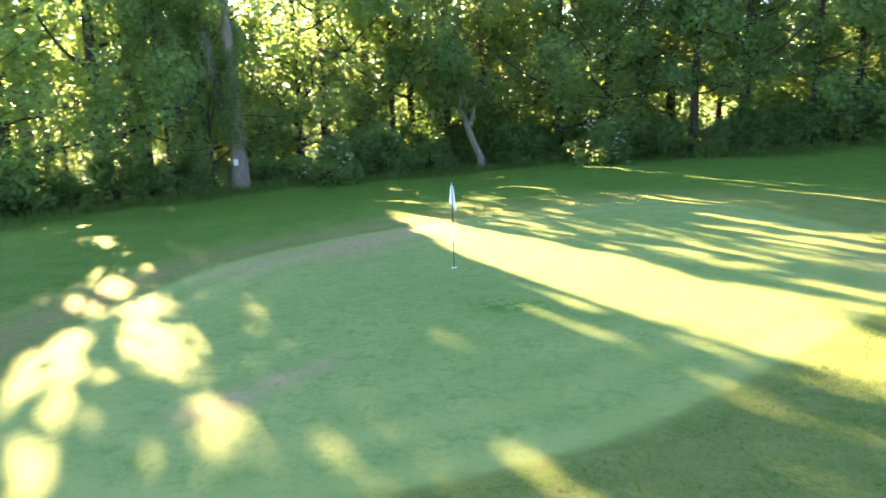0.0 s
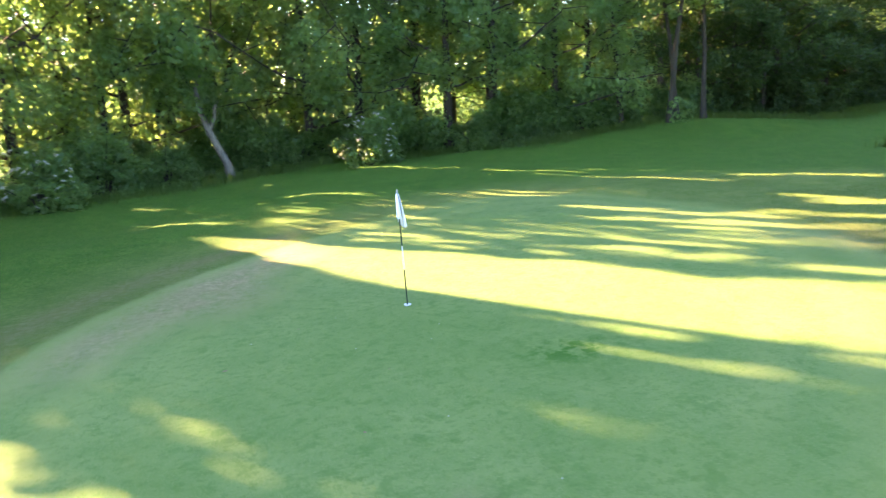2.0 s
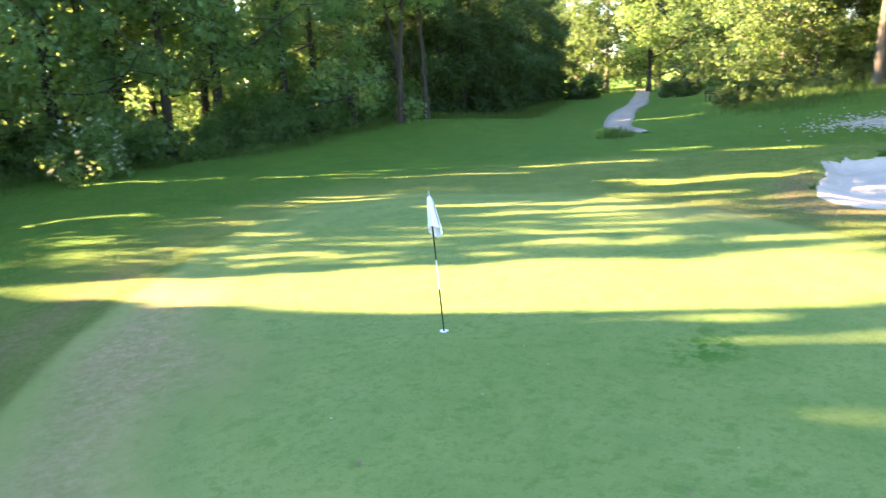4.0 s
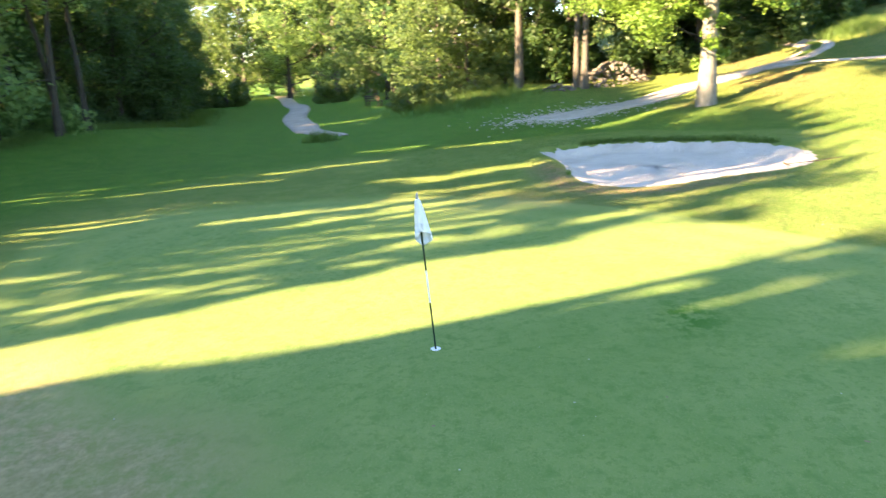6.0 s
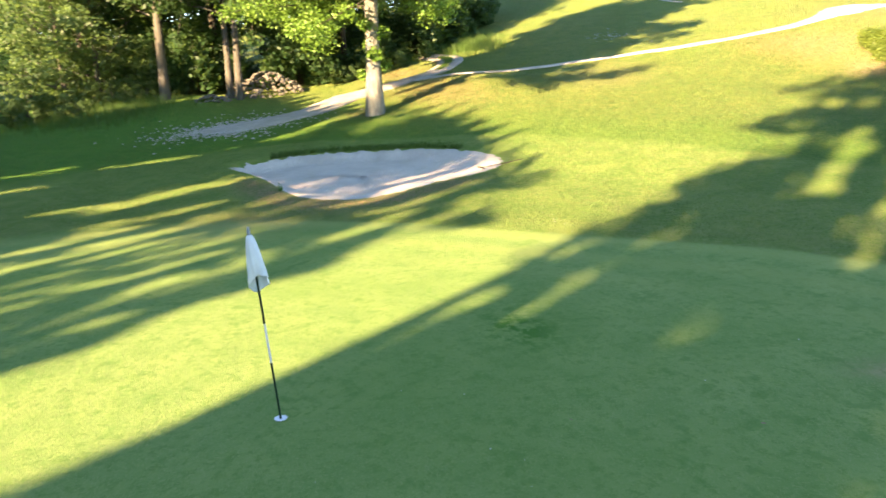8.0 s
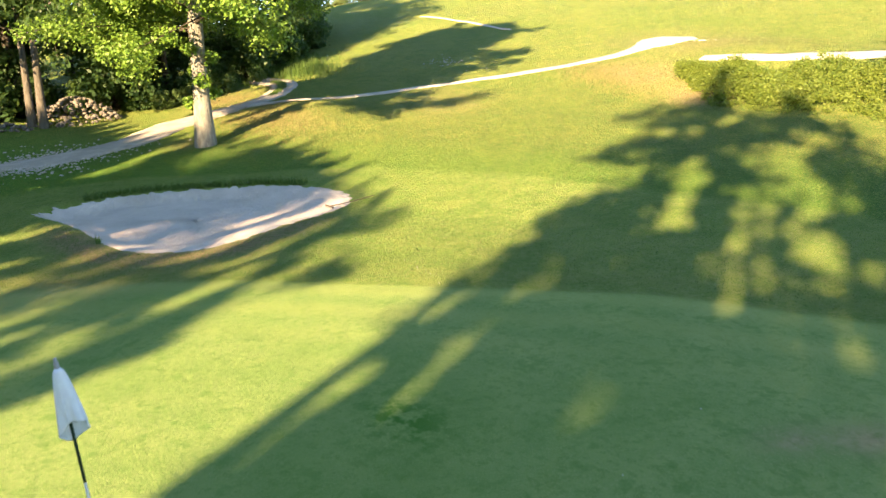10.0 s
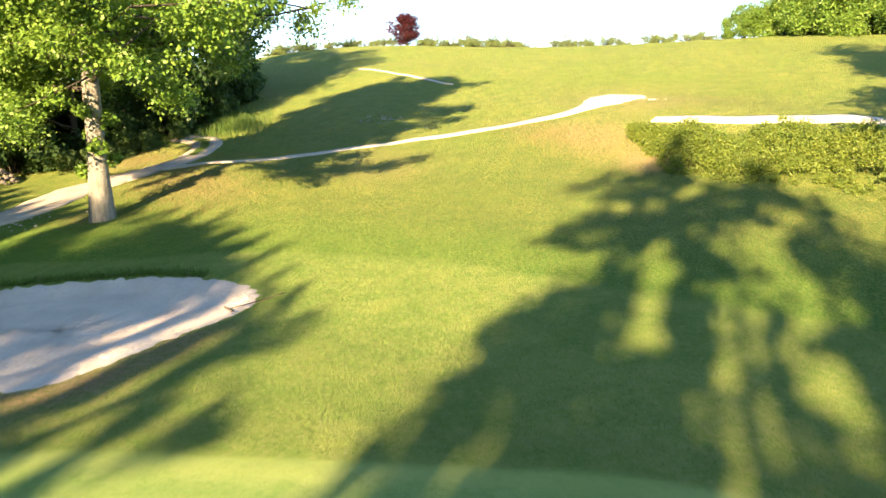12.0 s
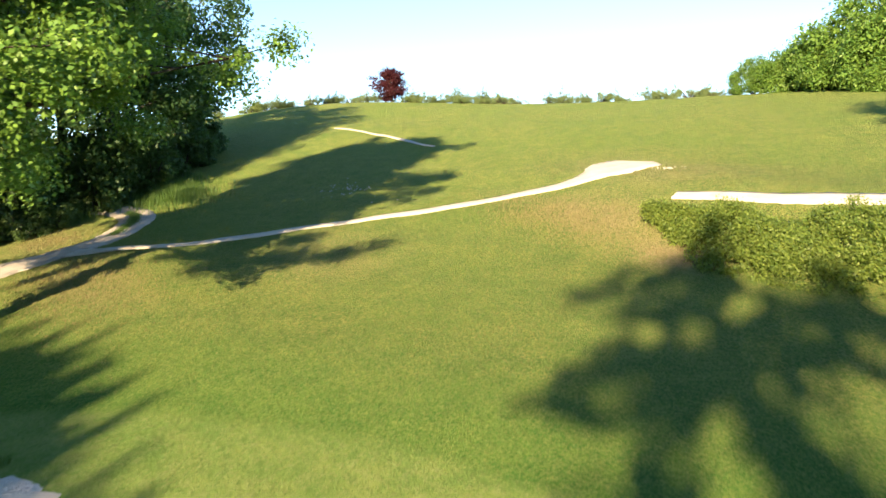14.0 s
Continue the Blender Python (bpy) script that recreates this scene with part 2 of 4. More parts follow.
def tree_meshes(name, seed, height, spread, clear, girth, leaves, leaf, leaf_mat, bark, limbs=11, lean=0.3, narrow=0.6, clump=1.3, droop=0.0, twigs=6, limb_bark=None, hollow=0.5, full=False):
    """A trunk with limbs and twigs, and a crown of single leaves round the twigs. clear: height of the lowest limbs."""
    r = np.random.default_rng(seed)
    t = np.linspace(0, 1, 14)
    bend = np.cumsum(r.standard_normal((14, 2)) * lean * 0.12, axis=0) * t[:, None]
    axis = np.column_stack([bend[:, 0], bend[:, 1], t * height * 0.93])
    rad = girth * (1 - t) ** 0.8 + 0.03
    rad[0] *= 1.35
    rad[1] *= 1.08
    axis[0, 2] = -0.4
    wood = [tube(axis, rad, 10, 0.04, r)]
    tips, sizes = [], []
    for i in range(limbs):
        f = clear / height + (0.93 - clear / height) * (i + r.random() * 0.7) / limbs
        base = np.array([np.interp(f, t * 0.93, axis[:, k]) for k in range(3)])
        base[2] = f * height
        a = i * 2.4 + r.random() * 0.8
        g = (f - clear / height) / (1 - clear / height)
        length = spread * (0.55 + 0.75 * math.sin(math.pi * min(1, g * narrow + 0.30))) * (0.8 + 0.4 * r.random())
        length *= 1 - 0.45 * g
        rise = length * (0.25 - droop + (0.9 + droop) * g)
        q = np.linspace(0, 1, 6)[:, None]
        line = base + q * [math.cos(a) * length, math.sin(a) * length, 0] + q ** 1.5 * [0, 0, rise] + r.standard_normal((6, 3)) * 0.12 * length * 0.25 * q
        lr = girth * 0.30 * (1 - f * 0.6)
        wood.append(tube(line, lr * (1 - q[:, 0] * 0.85) + 0.012, 6, 0, r))
        for m in range(twigs):
            s = 0.25 + 0.75 * (m + r.random()) / twigs
            p = np.array([np.interp(s, q[:, 0], line[:, k]) for k in range(3)])
            d = r.standard_normal(3) * [1, 1, 0.7] + [0, 0, 0.15]
            tip = p + d / np.linalg.norm(d) * length * (0.18 + 0.25 * r.random())
            wood.append(tube(np.linspace(p, tip, 3), [lr * 0.3 + 0.01, lr * 0.18 + 0.008, 0.008], 4, 0, r))
            tips.append(tip)
            sizes.append(clump * (0.55 + 0.7 * r.random()))
            if full:
                tips.append((p + tip) / 2 + r.standard_normal(3) * 0.15)
                sizes.append(clump * (0.45 + 0.5 * r.random()))
    for _ in range(5):
        tips.append(axis[-1] + r.standard_normal(3) * spread * 0.16)
        sizes.append(clump * (0.6 + 0.5 * r.random()))
    crown = mesh_np(name + "_crown", *leaf_cloud(r, tips, sizes, leaves, leaf, 0.75, hollow), leaf_mat)
    if limb_bark:
        return mesh_np(name + "_trunk", *wood[0], bark, True), crown, mesh_np(name + "_boughs", *join(wood[1:]), limb_bark, True)
    return mesh_np(name + "_trunk", *join(wood), bark, True), crown


def bush_meshes(name, seed, height, width, leaves, leaf, leaf_mat, bark=None):
    """Stems from the ground and clumps of leaves down to it, with an uneven outline."""
    r = np.random.default_rng(seed)
    wood, tips, sizes = [], [], []
    for i in range(16):
        a, out = r.random() * 6.28, width * 0.5 * r.random() ** 0.6
        h = height * (0.35 + 0.6 * r.random()) * (1 - 0.35 * (out / (width * 0.5)) ** 2)
        tip = np.array([math.cos(a) * out, math.sin(a) * out, h])
        mid = tip * [0.45, 0.45, 0.55]
        wood.append(tube([(0.1 * math.cos(a), 0.1 * math.sin(a), -0.2), mid, tip], [0.05, 0.035, 0.01], 5, 0, r))
        for f in (1.0, 0.72, 0.42):
            tips.append(tip * [1, 1, f] + r.standard_normal(3) * 0.12 * width * 0.5)
            sizes.append(max(0.3, height * 0.17) * (0.7 + 0.6 * r.random()))
    return (mesh_np(name + "_stems", *join(wood), bark or BARK_DARK, True),
            mesh_np(name + "_foliage", *leaf_cloud(r, tips, sizes, leaves, leaf, 0.9, 0.35), leaf_mat))


def plant(kind, meshes, x, y, label, category, group, turn=0.0, size=1.0, tilt=(0, 0), names=("trunk", "crown"), sink=0.05):
    """One tree or shrub: an empty on the ground with its wood and its leaves."""
    ob = new(kind)
    ob.matrix_world = pose(x, y, height(x, y) - sink, tilt[0], tilt[1], turn) @ Matrix.Diagonal((*((size,) * 3 if isinstance(size, (int, float)) else size), 1))
    part(names[0], pruned(meshes[0], ob.matrix_world), ob)
    part(names[1], thinned(meshes[1], ob.matrix_world), ob)
    return tagged(ob, label, category, group)


# ---- the wood's canopy, seen along the sun's rays ----
# q runs across the rays, w is the height at which a ray passes the flagstick's foot
SUN_TAN = math.tan(SUN_EL)
TOP_Q = [-40, -16, -9.2, -8.2, -7.4, -6.8, -6.0, -5.4, -4.5, -3.6, -2.8, -1.8, -1.2, 0.2, 0.9, 4.0, 4.6, 5.8, 7.0, 9.0, 11.0, 12.4, 15, 20, 26, 30, 35, 36.5, 60]
TOP_W = [12, 11, 9.4, 9.8, 11.6, 12.4, 14.6, 15.4, 14.4, 14.0, 17.6, 18.0, 15.3, 15.6, 15.0, 6.6, 6.4, 6.3, 7.0, 8.0, 9.1, 9.9, 10.4, 11.0, 11.0, 12.5, 12.5, 7.0, 7.0]
GLADE_W = [-4.2, -3, -2, -1, 0, 1, 1.7, 2.2, 3.2, 4.4, 6, 7, 8, 9, 9.6, 10.5, 11.9, 12.9, 13.9, 15]
GLADE_Q = [2.6, 1.9, 1.3, 1.0, 0.8, 0.55, 0.35, 0.85, 0.75, 0.75, 1.0, 0.5, 0.2, -0.4, 1.5, 0.5, 0.2, 2.4, 1.2, 0.6]
RIDE_W = [-4.2, -3, -2, -1, 0, 0.6, 1.0, 1.6, 2.2, 3.0, 3.3, 3.7, 4.0, 4.6, 6.4, 7.3, 8.2, 8.6, 9.0]
RIDE_Q = [2.8, 3.15, 3.4, 3.6, 3.9, 4.3, 4.3, 3.7, 4.2, 4.5, 3.2, 3.1, 4.0, 4.2, 5.0, 4.9, 4.9, 5.0, 9.0]
# gaps between boughs: q, w from, w to, half width
GAPS_WEST = [(-7.8, -7.6, -7.3, .30), (-7.4, -4.3, -3.9, .30), (-7.6, -2.0, -1.0, .36), (-8.3, -0.8, -0.5, .32), (-7.2, -0.4, 1.0, .50), (-6.4, 0.7, 1.0, .2),
             (-6.5, -2.1, -1.9, .18), (-8.6, 0.3, 1.1, .40), (-9.2, 0.7, 1.4, .42), (-8.7, 1.4, 2.0, .2), (-9.1, 2.2, 2.8, .22), (-6.9, 2.2, 2.5, .22),
             (-7.9, 2.75, 2.9, .14)]
GAPS_OLD_TREE = [(-0.57, 1.6, 2.9, .17), (-0.62, 3.6, 4.6, .2), (-2.5, 6.2, 8.8, .36), (-2.5, 9.4, 9.7, .28), (-2.05, 11.8, 12.1, .26),
                 (-1.0, 11.7, 11.9, .26), (0.5, 11.8, 12.0, .4), (-0.7, 8.2, 8.8, .34), (-4.3, 4.4, 7.9, .36), (-5.0, 9.2, 10.2, .6), (-4.3, 9.5, 9.9, .32), (-5.6, 7.0, 8.0, .44),
                 (-5.7, 4.9, 5.8, .40), (-6.3, 7.2, 7.6, .3), (-6.1, 10.9, 11.3, .4), (-3.1, 12.9, 13.3, .35), (-6.4, 4.8, 5.1, .25)]
GAPS_EAST = [(4.4, -6.2, -4.7, .18), (4.9, -2.1, -1.0, .16), (5.6, 0.7, 1.6, .2), (6.6, 0.6, 1.5, .2), (5.4, 2.4, 3.4, .28), (6.2, 3.4, 4.1, .26), (8.4, 0.9, 1.8, .2), (9.1, 0, 1.3, .2),
             (9.5, 1.3, 2.5, .28), (10.5, -0.6, 1.6, .25), (11.2, 1.7, 2.7, .34), (13.7, 2.2, 3.7, .6), (11.9, 4.3, 4.7, .3), (12.3, -2.5, -1.4, .22), (13.1, -2.5, -1.6, .2), (10.9, -6.3, -4.5, .16),
             (7.5, -4.5, -4.0, .16), (17.3, -2.6, 0.3, .25), (19.2, 0.4, 2.2, .25), (18.7, -3.9, -2.2, .25), (19.5, -7.8, -6.3, .22), (20.9, 4.2, 5.0, .5), (22.8, 2.8, 3.4, .4), (20.2, 7.3, 9.8, .5)]
GAPS_EAST += [(7.6, 3.7, 6.4, .34), (9.1, 5.1, 6.2, .22), (6.3, 4.2, 5.2, .2), (4.5, 3.9, 4.9, .2), (5.9, 6.0, 6.6, .25)]
# thin places, where some leaves stay
GAPS_THIN = [(-2.75, 1.2, 3.4, .15), (-5.4, 0.3, 0.9, .24), (-5.0, 2.3, 2.5, .16), (-0.9, 5.6, 7.0, .2), (-1.9, 4.4, 5.0, .18), (-1.6, 6.7, 7.1, .2), (-4.9, 3.1, 3.5, .24), (-6.0, 3.2, 3.7, .3),
             (-4.2, 3.9, 4.4, .3), (-1.4, 13.4, 14.2, .3), (-4.2, 12.2, 13.2, .35), (-3.4, 10.6, 11.6, .3), (-0.2, 13.2, 13.8, .3), (5.2, 0.9, 1.4, .3), (7.6, 1.2, 2.6, .4), (8.6, 2.6, 4.0, .4), (10.0, 3.2, 3.8, .4), (4.3, -1.8, -0.8, .25), (5.0, 4.4, 5.8, .5), (6.4, 5.0, 6.0, .45), (4.4, 3.2, 4.6, .3)]
odds = np.random.default_rng(77)
GAPS_FAR = [(q, w, w + odds.uniform(0.6, 2.2), odds.uniform(0.2, 0.42)) for q, w in zip(odds.uniform(17, 46, 30), odds.uniform(-9, 6, 30))]
GAPS_FAR += [(q, w, w + odds.uniform(0.1, 0.6), odds.uniform(0.1, 0.2)) for q, w in zip(odds.uniform(-7, 0.6, 46), odds.uniform(3.6, 14, 46))]
GAPS_FAR += [(q, w, w + odds.uniform(0.5, 1.6), odds.uniform(0.12, 0.2)) for q, w in zip(odds.uniform(5, 12, 16), odds.uniform(-5, 0.5, 16))]


def sun_view(p):
    """Points as the sun sees them: q, w and how far they stand towards the sun."""
    q, along = p[..., 0] * SUN_AZ.y - p[..., 1] * SUN_AZ.x, p[..., 0] * SUN_AZ.x + p[..., 1] * SUN_AZ.y
    return q, p[..., 2] - along * SUN_TAN, along


def open_sky(q, w):
    """Where the canopy lets the sun through: above the tree tops, in the long glade and in the gaps between boughs."""
    q0 = q
    rag = np.sin(5.3 * q + 1.4 * np.sin(2.1 * w)) * np.sin(4.1 * w + 1.2 * np.sin(3.3 * q)) + 0.6 * np.sin(12.1 * q + 2 * np.sin(6 * w)) * np.sin(10.3 * w + 1.0)
    q = q + 0.09 * np.sin(2.3 * w + 1.7 * q) + 0.05 * np.sin(6.1 * w + 2.0) + np.where(w > 0.8, 0.15, 0.05) * rag
    stay = np.modf(np.abs(np.sin(q0 * 127.1 + w * 311.7) * 43758.5))[0]
    lit = w > np.interp(q0, TOP_Q, TOP_W) + 0.45 * np.sin(4.3 * q0) + 0.35 * np.sin(9.7 * q0 + 1) + np.where(q0 < 1, 0.9, 0.35) * rag - np.where(q0 < 1, 0.5, 0)
    fringe = np.sin(4.7 * q0 + 2.2 * np.sin(1.9 * w)) * np.sin(3.6 * w + 1.5 * np.sin(2.9 * q0)) + 0.7 * np.sin(8.3 * q0 + 1.7 * np.sin(5.1 * w)) * np.sin(7.7 * w + 0.4)
    edge = q + (stay - 0.5) * 0.2 + 0.25 * step(w, 0.5, 2.5) + 0.42 * fringe * step(w, 0.9, 3.0)
    lit |= (edge > np.interp(w, GLADE_W, GLADE_Q)) & (q < np.interp(w, RIDE_W, RIDE_Q)) & (w > -4.2)
    for gaps, thin in ((GAPS_WEST + GAPS_OLD_TREE + GAPS_EAST, 0.0), (GAPS_FAR + GAPS_THIN, 0.3)):
        for gq, lo, hi, half in gaps:
            half = half * (1.3 if lo > 4.3 and gq < 1 else 1.0)
            near = np.flatnonzero(np.abs(q - gq) < half * 1.6)
            out = np.hypot(q[near] - gq, np.maximum(0, np.abs(w[near] - (lo + hi) / 2) - (hi - lo) / 2)) / half
            lit[near] |= (out + 0.42 * rag[near] + 0.35 * (stay[near] - 0.5) < 1) & (stay[near] >= thin)
    return lit


LEAVES = {}


def pruned(me, m):
    """The wood without the boughs that would reach into the canopy's gaps; the trunk stays."""
    if (m.translation.x * SUN_AZ.x + m.translation.y * SUN_AZ.y) < 6 or m.translation.x > 48:
        return me
    co, quads = np.empty(len(me.vertices) * 3, np.float32), np.empty(len(me.loops), np.int32)
    me.vertices.foreach_get("co", co)
    me.loops.foreach_get("vertex_index", quads)
    co, quads, mm = co.reshape(-1, 3), quads.reshape(-1, 4), np.array(m)
    mid = co[quads].mean(1)
    q, w, _ = sun_view(mid @ mm[:3, :3].T + mm[:3, 3])
    drop = open_sky(q, w) & (np.hypot(mid[:, 0], mid[:, 1]) > 0.9)
    return me if drop.mean() < 0.01 else mesh_np(me.name, co, quads[~drop], me.materials[0], True)


def thinned(me, m):
    """The crown without the leaves that would close the canopy's gaps; the shared crown where none would."""
    if (m.translation.x * SUN_AZ.x + m.translation.y * SUN_AZ.y) < 6 or m.translation.x > 48:
        return me
    if me.name not in LEAVES:
        co = np.empty(len(me.vertices) * 3, np.float32)
        me.vertices.foreach_get("co", co)
        LEAVES[me.name] = co.reshape(-1, 4, 3)
    quads = LEAVES[me.name]
    mm = np.array(m)
    q, w, _ = sun_view(quads.mean(1) @ mm[:3, :3].T + mm[:3, 3])
    keep = ~open_sky(q, w)
    if keep.mean() > 0.985:
        return me
    left = quads[keep]
    return mesh_np(me.name, left.reshape(-1, 3), np.arange(len(left) * 4).reshape(-1, 4), me.materials[0])


# ---- ground ----
PS = [-40, -12, -6, -4.5, -3, -2, 0, 1, 2, 3, 3.8, 5, 6.2, 7.2, 8.5, 10.7, 12.6, 14.5, 16.5, 19, 24, 60]
PZ = [-0.95, -0.9, -0.8, -0.65, -0.35, -0.2, 0, 0.12, 0.35, 0.75, 1.5, 2.4, 3.7, 5.0, 6.8, 9.6, 11.5, 13.2, 14.6, 15.3, 15.4, 14]


def hump(x, y, cx, cy, rx, ry, h):
    return h * np.exp(-((x - cx) / rx) ** 2 - ((y - cy) / ry) ** 2)


def step(v, a, b):
    t = np.clip((v - a) / (b - a), 0, 1)
    return t * t * (3 - 2 * t)


def land(x, y):
    """The lie of the land: a green on a shelf, a hill behind it, a dip before the wood."""
    x, y = np.asarray(x, float), np.asarray(y, float)
    s = 0.1 * x - 0.16 * y
    z = sum(w * np.interp(s + d, PS, PZ) for d, w in ((-.6, .15), (-.3, .22), (0, .26), (.3, .22), (.6, .15)))
    z = z + hump(x, y, 17, -32, 11, 3.8, 1.0) - hump(x, y, 19, -25.5, 4, 2.5, 0.45) + hump(x, y, 44, 7, 9, 7, 1.0)
    z = z + hump(x, y, 58, 24, 9, 9, .4) + hump(x, y, 29, -6, 5, 5, .15) + hump(x, y, 32, -12, 5, 3.5, .55)
    z = z + hump(x, y, 40, -13, 5, 5, .2) + hump(x, y, 56, -33, 9, 6, .4) + hump(x, y, 90, -45, 25, 18, 2.2) - hump(x, y, 12, -9, 5, 4, .15)
    z = z + hump(x, y, 26, 28.5, 9, 5.5, 1.0) - 0.38 * step(-s, 2.3, 3.1) * step(-x, -4, 4)
    z = z + 0.022 * (np.sin(0.9 * x + 0.35 * y) + np.sin(0.55 * x - 1.1 * y + 1.0) + np.sin(1.7 * x + 1.3 * y + 2.0) * 0.6) * step(np.hypot(x - 1.5, y - 0.5), 9, 13)
    return z


def outline(points, n=16):
    """A smooth closed line through points."""
    p = np.asarray(points, float)
    a, b, c, d = np.roll(p, 1, 0), p, np.roll(p, -1, 0), np.roll(p, -2, 0)
    t = np.linspace(0, 1, n, endpoint=False)[None, :, None]
    a, b, c, d = (v[:, None] for v in (a, b, c, d))
    q = 0.5 * (2 * b + (c - a) * t + (2 * a - 5 * b + 4 * c - d) * t * t + (3 * b - a - 3 * c + d) * t ** 3)
    return q.reshape(-1, 2)


def inside(x, y, line):
    """Signed distance to a closed line, positive inside."""
    shape = np.shape(x)
    p = np.column_stack([np.ravel(x), np.ravel(y)])
    best, odd = np.full(len(p), 1e9), np.zeros(len(p), bool)
    for a, b in zip(line, np.roll(line, -1, 0)):
        ab = b - a
        t = np.clip(((p - a) @ ab) / (ab @ ab + 1e-12), 0, 1)
        best = np.minimum(best, np.linalg.norm(p - a - t[:, None] * ab, axis=1))
        cross = (a[1] > p[:, 1]) != (b[1] > p[:, 1])
        odd ^= cross & (p[:, 0] < a[0] + (p[:, 1] - a[1]) * ab[0] / (ab[1] + 1e-12))
    return (best * np.where(odd, 1, -1)).reshape(shape)


BUNKER = outline([(19.9, 0.9), (20.5, -0.3), (20.9, -2.0), (20.3, -4.2), (19.2, -5.9), (17.5, -7.5), (16.0, -8.2), (14.9, -7.8),
                  (14.2, -6.8), (13.3, -5.3), (12.4, -3.9), (11.9, -2.6), (12.5, -1.35), (14.2, -0.6), (16.6, -0.1), (18.9, 0.7)])
GREEN = outline([(-6.6, -1.0), (-5.9, 1.4), (-4.1, 4.1), (-1.9, 6.4), (1.2, 8.9), (4.8, 11.0), (8.2, 10.5), (10.4, 6.5), (10.6, 1.5),
                 (9.1, -2.4), (7.3, -4.7), (4.8, -7.6), (2.8, -9.5), (-1.0, -11.2), (-4.6, -10.0), (-6.7, -5.5)])
APRON = outline([(-9, -2), (-7.5, 3), (-4, 8), (2, 12.5), (9, 14), (16, 11), (22, 6), (24.5, -1), (22, -5.5), (19, -9.6), (16, -12), (13.2, -13.5),
                 (8, -15.3), (3, -16.5), (-4, -14), (-8.5, -8)])


def height(x, y):
    x, y = np.asarray(x, float), np.asarray(y, float)
    z = land(x, y)
    near = (np.abs(x - 16.5) < 7) & (np.abs(y + 3.5) < 7)
    if np.any(near):
        d = inside(np.where(near, x, 100), np.where(near, y, 100), BUNKER)
        shelf = step(x + 0.6 * y, 10, 16)
        z = z - np.where(near, 0.32 * step(d / (0.7 + 2.6 * (1 - shelf)), -0.02, 1.0), 0) + np.where(near, 0.12 * np.exp(-((d + 0.35) / 0.5) ** 2) * shelf, 0)
    return z if np.ndim(z) else float(z)


def spaced(lo, core_lo, core_hi, hi, d):
    mid = np.arange(core_lo, core_hi + d / 2, d)
    up, dn, s = [core_hi], [core_lo], d
    while up[-1] < hi:
        s = min(s * 1.09, 25)
        up.append(up[-1] + s)
    s = d
    while dn[-1] > lo:
        s = min(s * 1.09, 25)
        dn.append(dn[-1] - s)
    return np.concatenate([dn[:0:-1], mid, up[1:]])


def build_ground():
    xs, ys = spaced(-500, -13, 30, 900, 0.22), spaced(-900, -24, 15, 600, 0.22)
    gx, gy = np.meshgrid(xs, ys, indexing="ij")
    gz = height(gx, gy)
    n, m = gx.shape
    i, j = np.meshgrid(np.arange(n - 1), np.arange(m - 1), indexing="ij")
    f = np.stack([i * m + j, (i + 1) * m + j, (i + 1) * m + j + 1, i * m + j + 1], -1).reshape(-1, 4)
    me = mesh_np("ground", np.stack([gx, gy, gz], -1).reshape(-1, 3), f, TURF, True)
    zone = np.zeros((n * m, 4), np.float32)
    zone[:, 0] = step(inside(gx, gy, GREEN) / (0.15 + 0.9 * step(gx + gy, 8, 14)), -1, 1).ravel()
    near_apron = inside(gx, gy, APRON)
    zone[:, 1] = step(near_apron / (0.3 + 1.6 * step(gy, -2, 4)), -1, 1).ravel()
    d = inside(gx, gy, BUNKER)
    dry = 1.1 * np.exp(-((d + 0.45) / 0.6) ** 2) * step(-gx, -17.5, -14.5) * step(gy, -7.6, -5.8)
    rim = inside(gx, gy, GREEN)
    dry = dry + 0.75 * np.exp(-((rim - 1.0) / 0.8) ** 2) * step(-gx, 0.2, 2.0) * step(gy, -2.5, 0.5) + 0.55 * np.exp(-((rim + 1.0) / 0.5) ** 2) * step(-gx, 0.2, 2.0)
    for cx, cy, rx, ry, h in ((10.6, -0.5, 1.6, 2.6, 0.55), (23.5, -27.5, 5, 1.6, 0.7), (18.5, -26.3, 1.6, 0.9, 0.9), (31, -10, 4.5, 1.8, 0.55),
                              (29, -18, 4, 2.5, 0.35), (26, -33, 5, 3, 0.4), (42, -9.5, 3, 2.0, 0.6), (29.2, -5.4, 1.2, 1.0, 0.6),
                              (-3.3, 2.3, 1.1, 1.5, 0.75), (-1.9, -8.1, 0.35, 0.4, 0.8), (-1.5, -7.45, 0.3, 0.4, 0.8), (-1.1, -6.8, 0.25, 0.4, 0.7), (-2.2, -8.7, 0.5, 0.4, 0.6)):
        dry = dry + hump(gx, gy, cx, cy, rx, ry, h)
    zone[:, 2] = np.clip(dry, 0, 1).ravel()
    zone[:, 3] = np.clip(hump(gx, gy, 1.6, -3.3, 0.75, 0.55, 1.1), 0, 1).ravel()
    mow = me.attributes.new("mow", "FLOAT", "POINT")
    mow.data.foreach_set("value", ((0.5 + 0.5 * np.sin(rim * 5.2)) * np.exp(-((rim - 0.6) / 2.2) ** 2)).ravel().astype(np.float32))
    sl = me.attributes.new("slope", "FLOAT", "POINT")
    sl.data.foreach_set("value", step(0.1 * gx - 0.16 * gy, 2.4, 4.8).ravel().astype(np.float32))
    a = me.color_attributes.new("zone", "FLOAT_COLOR", "POINT")
    a.data.foreach_set("color", zone.ravel())
    return tagged(new("ground", me), "mown golf turf with a smooth putting green", "ground", kind="structure")


build_ground()


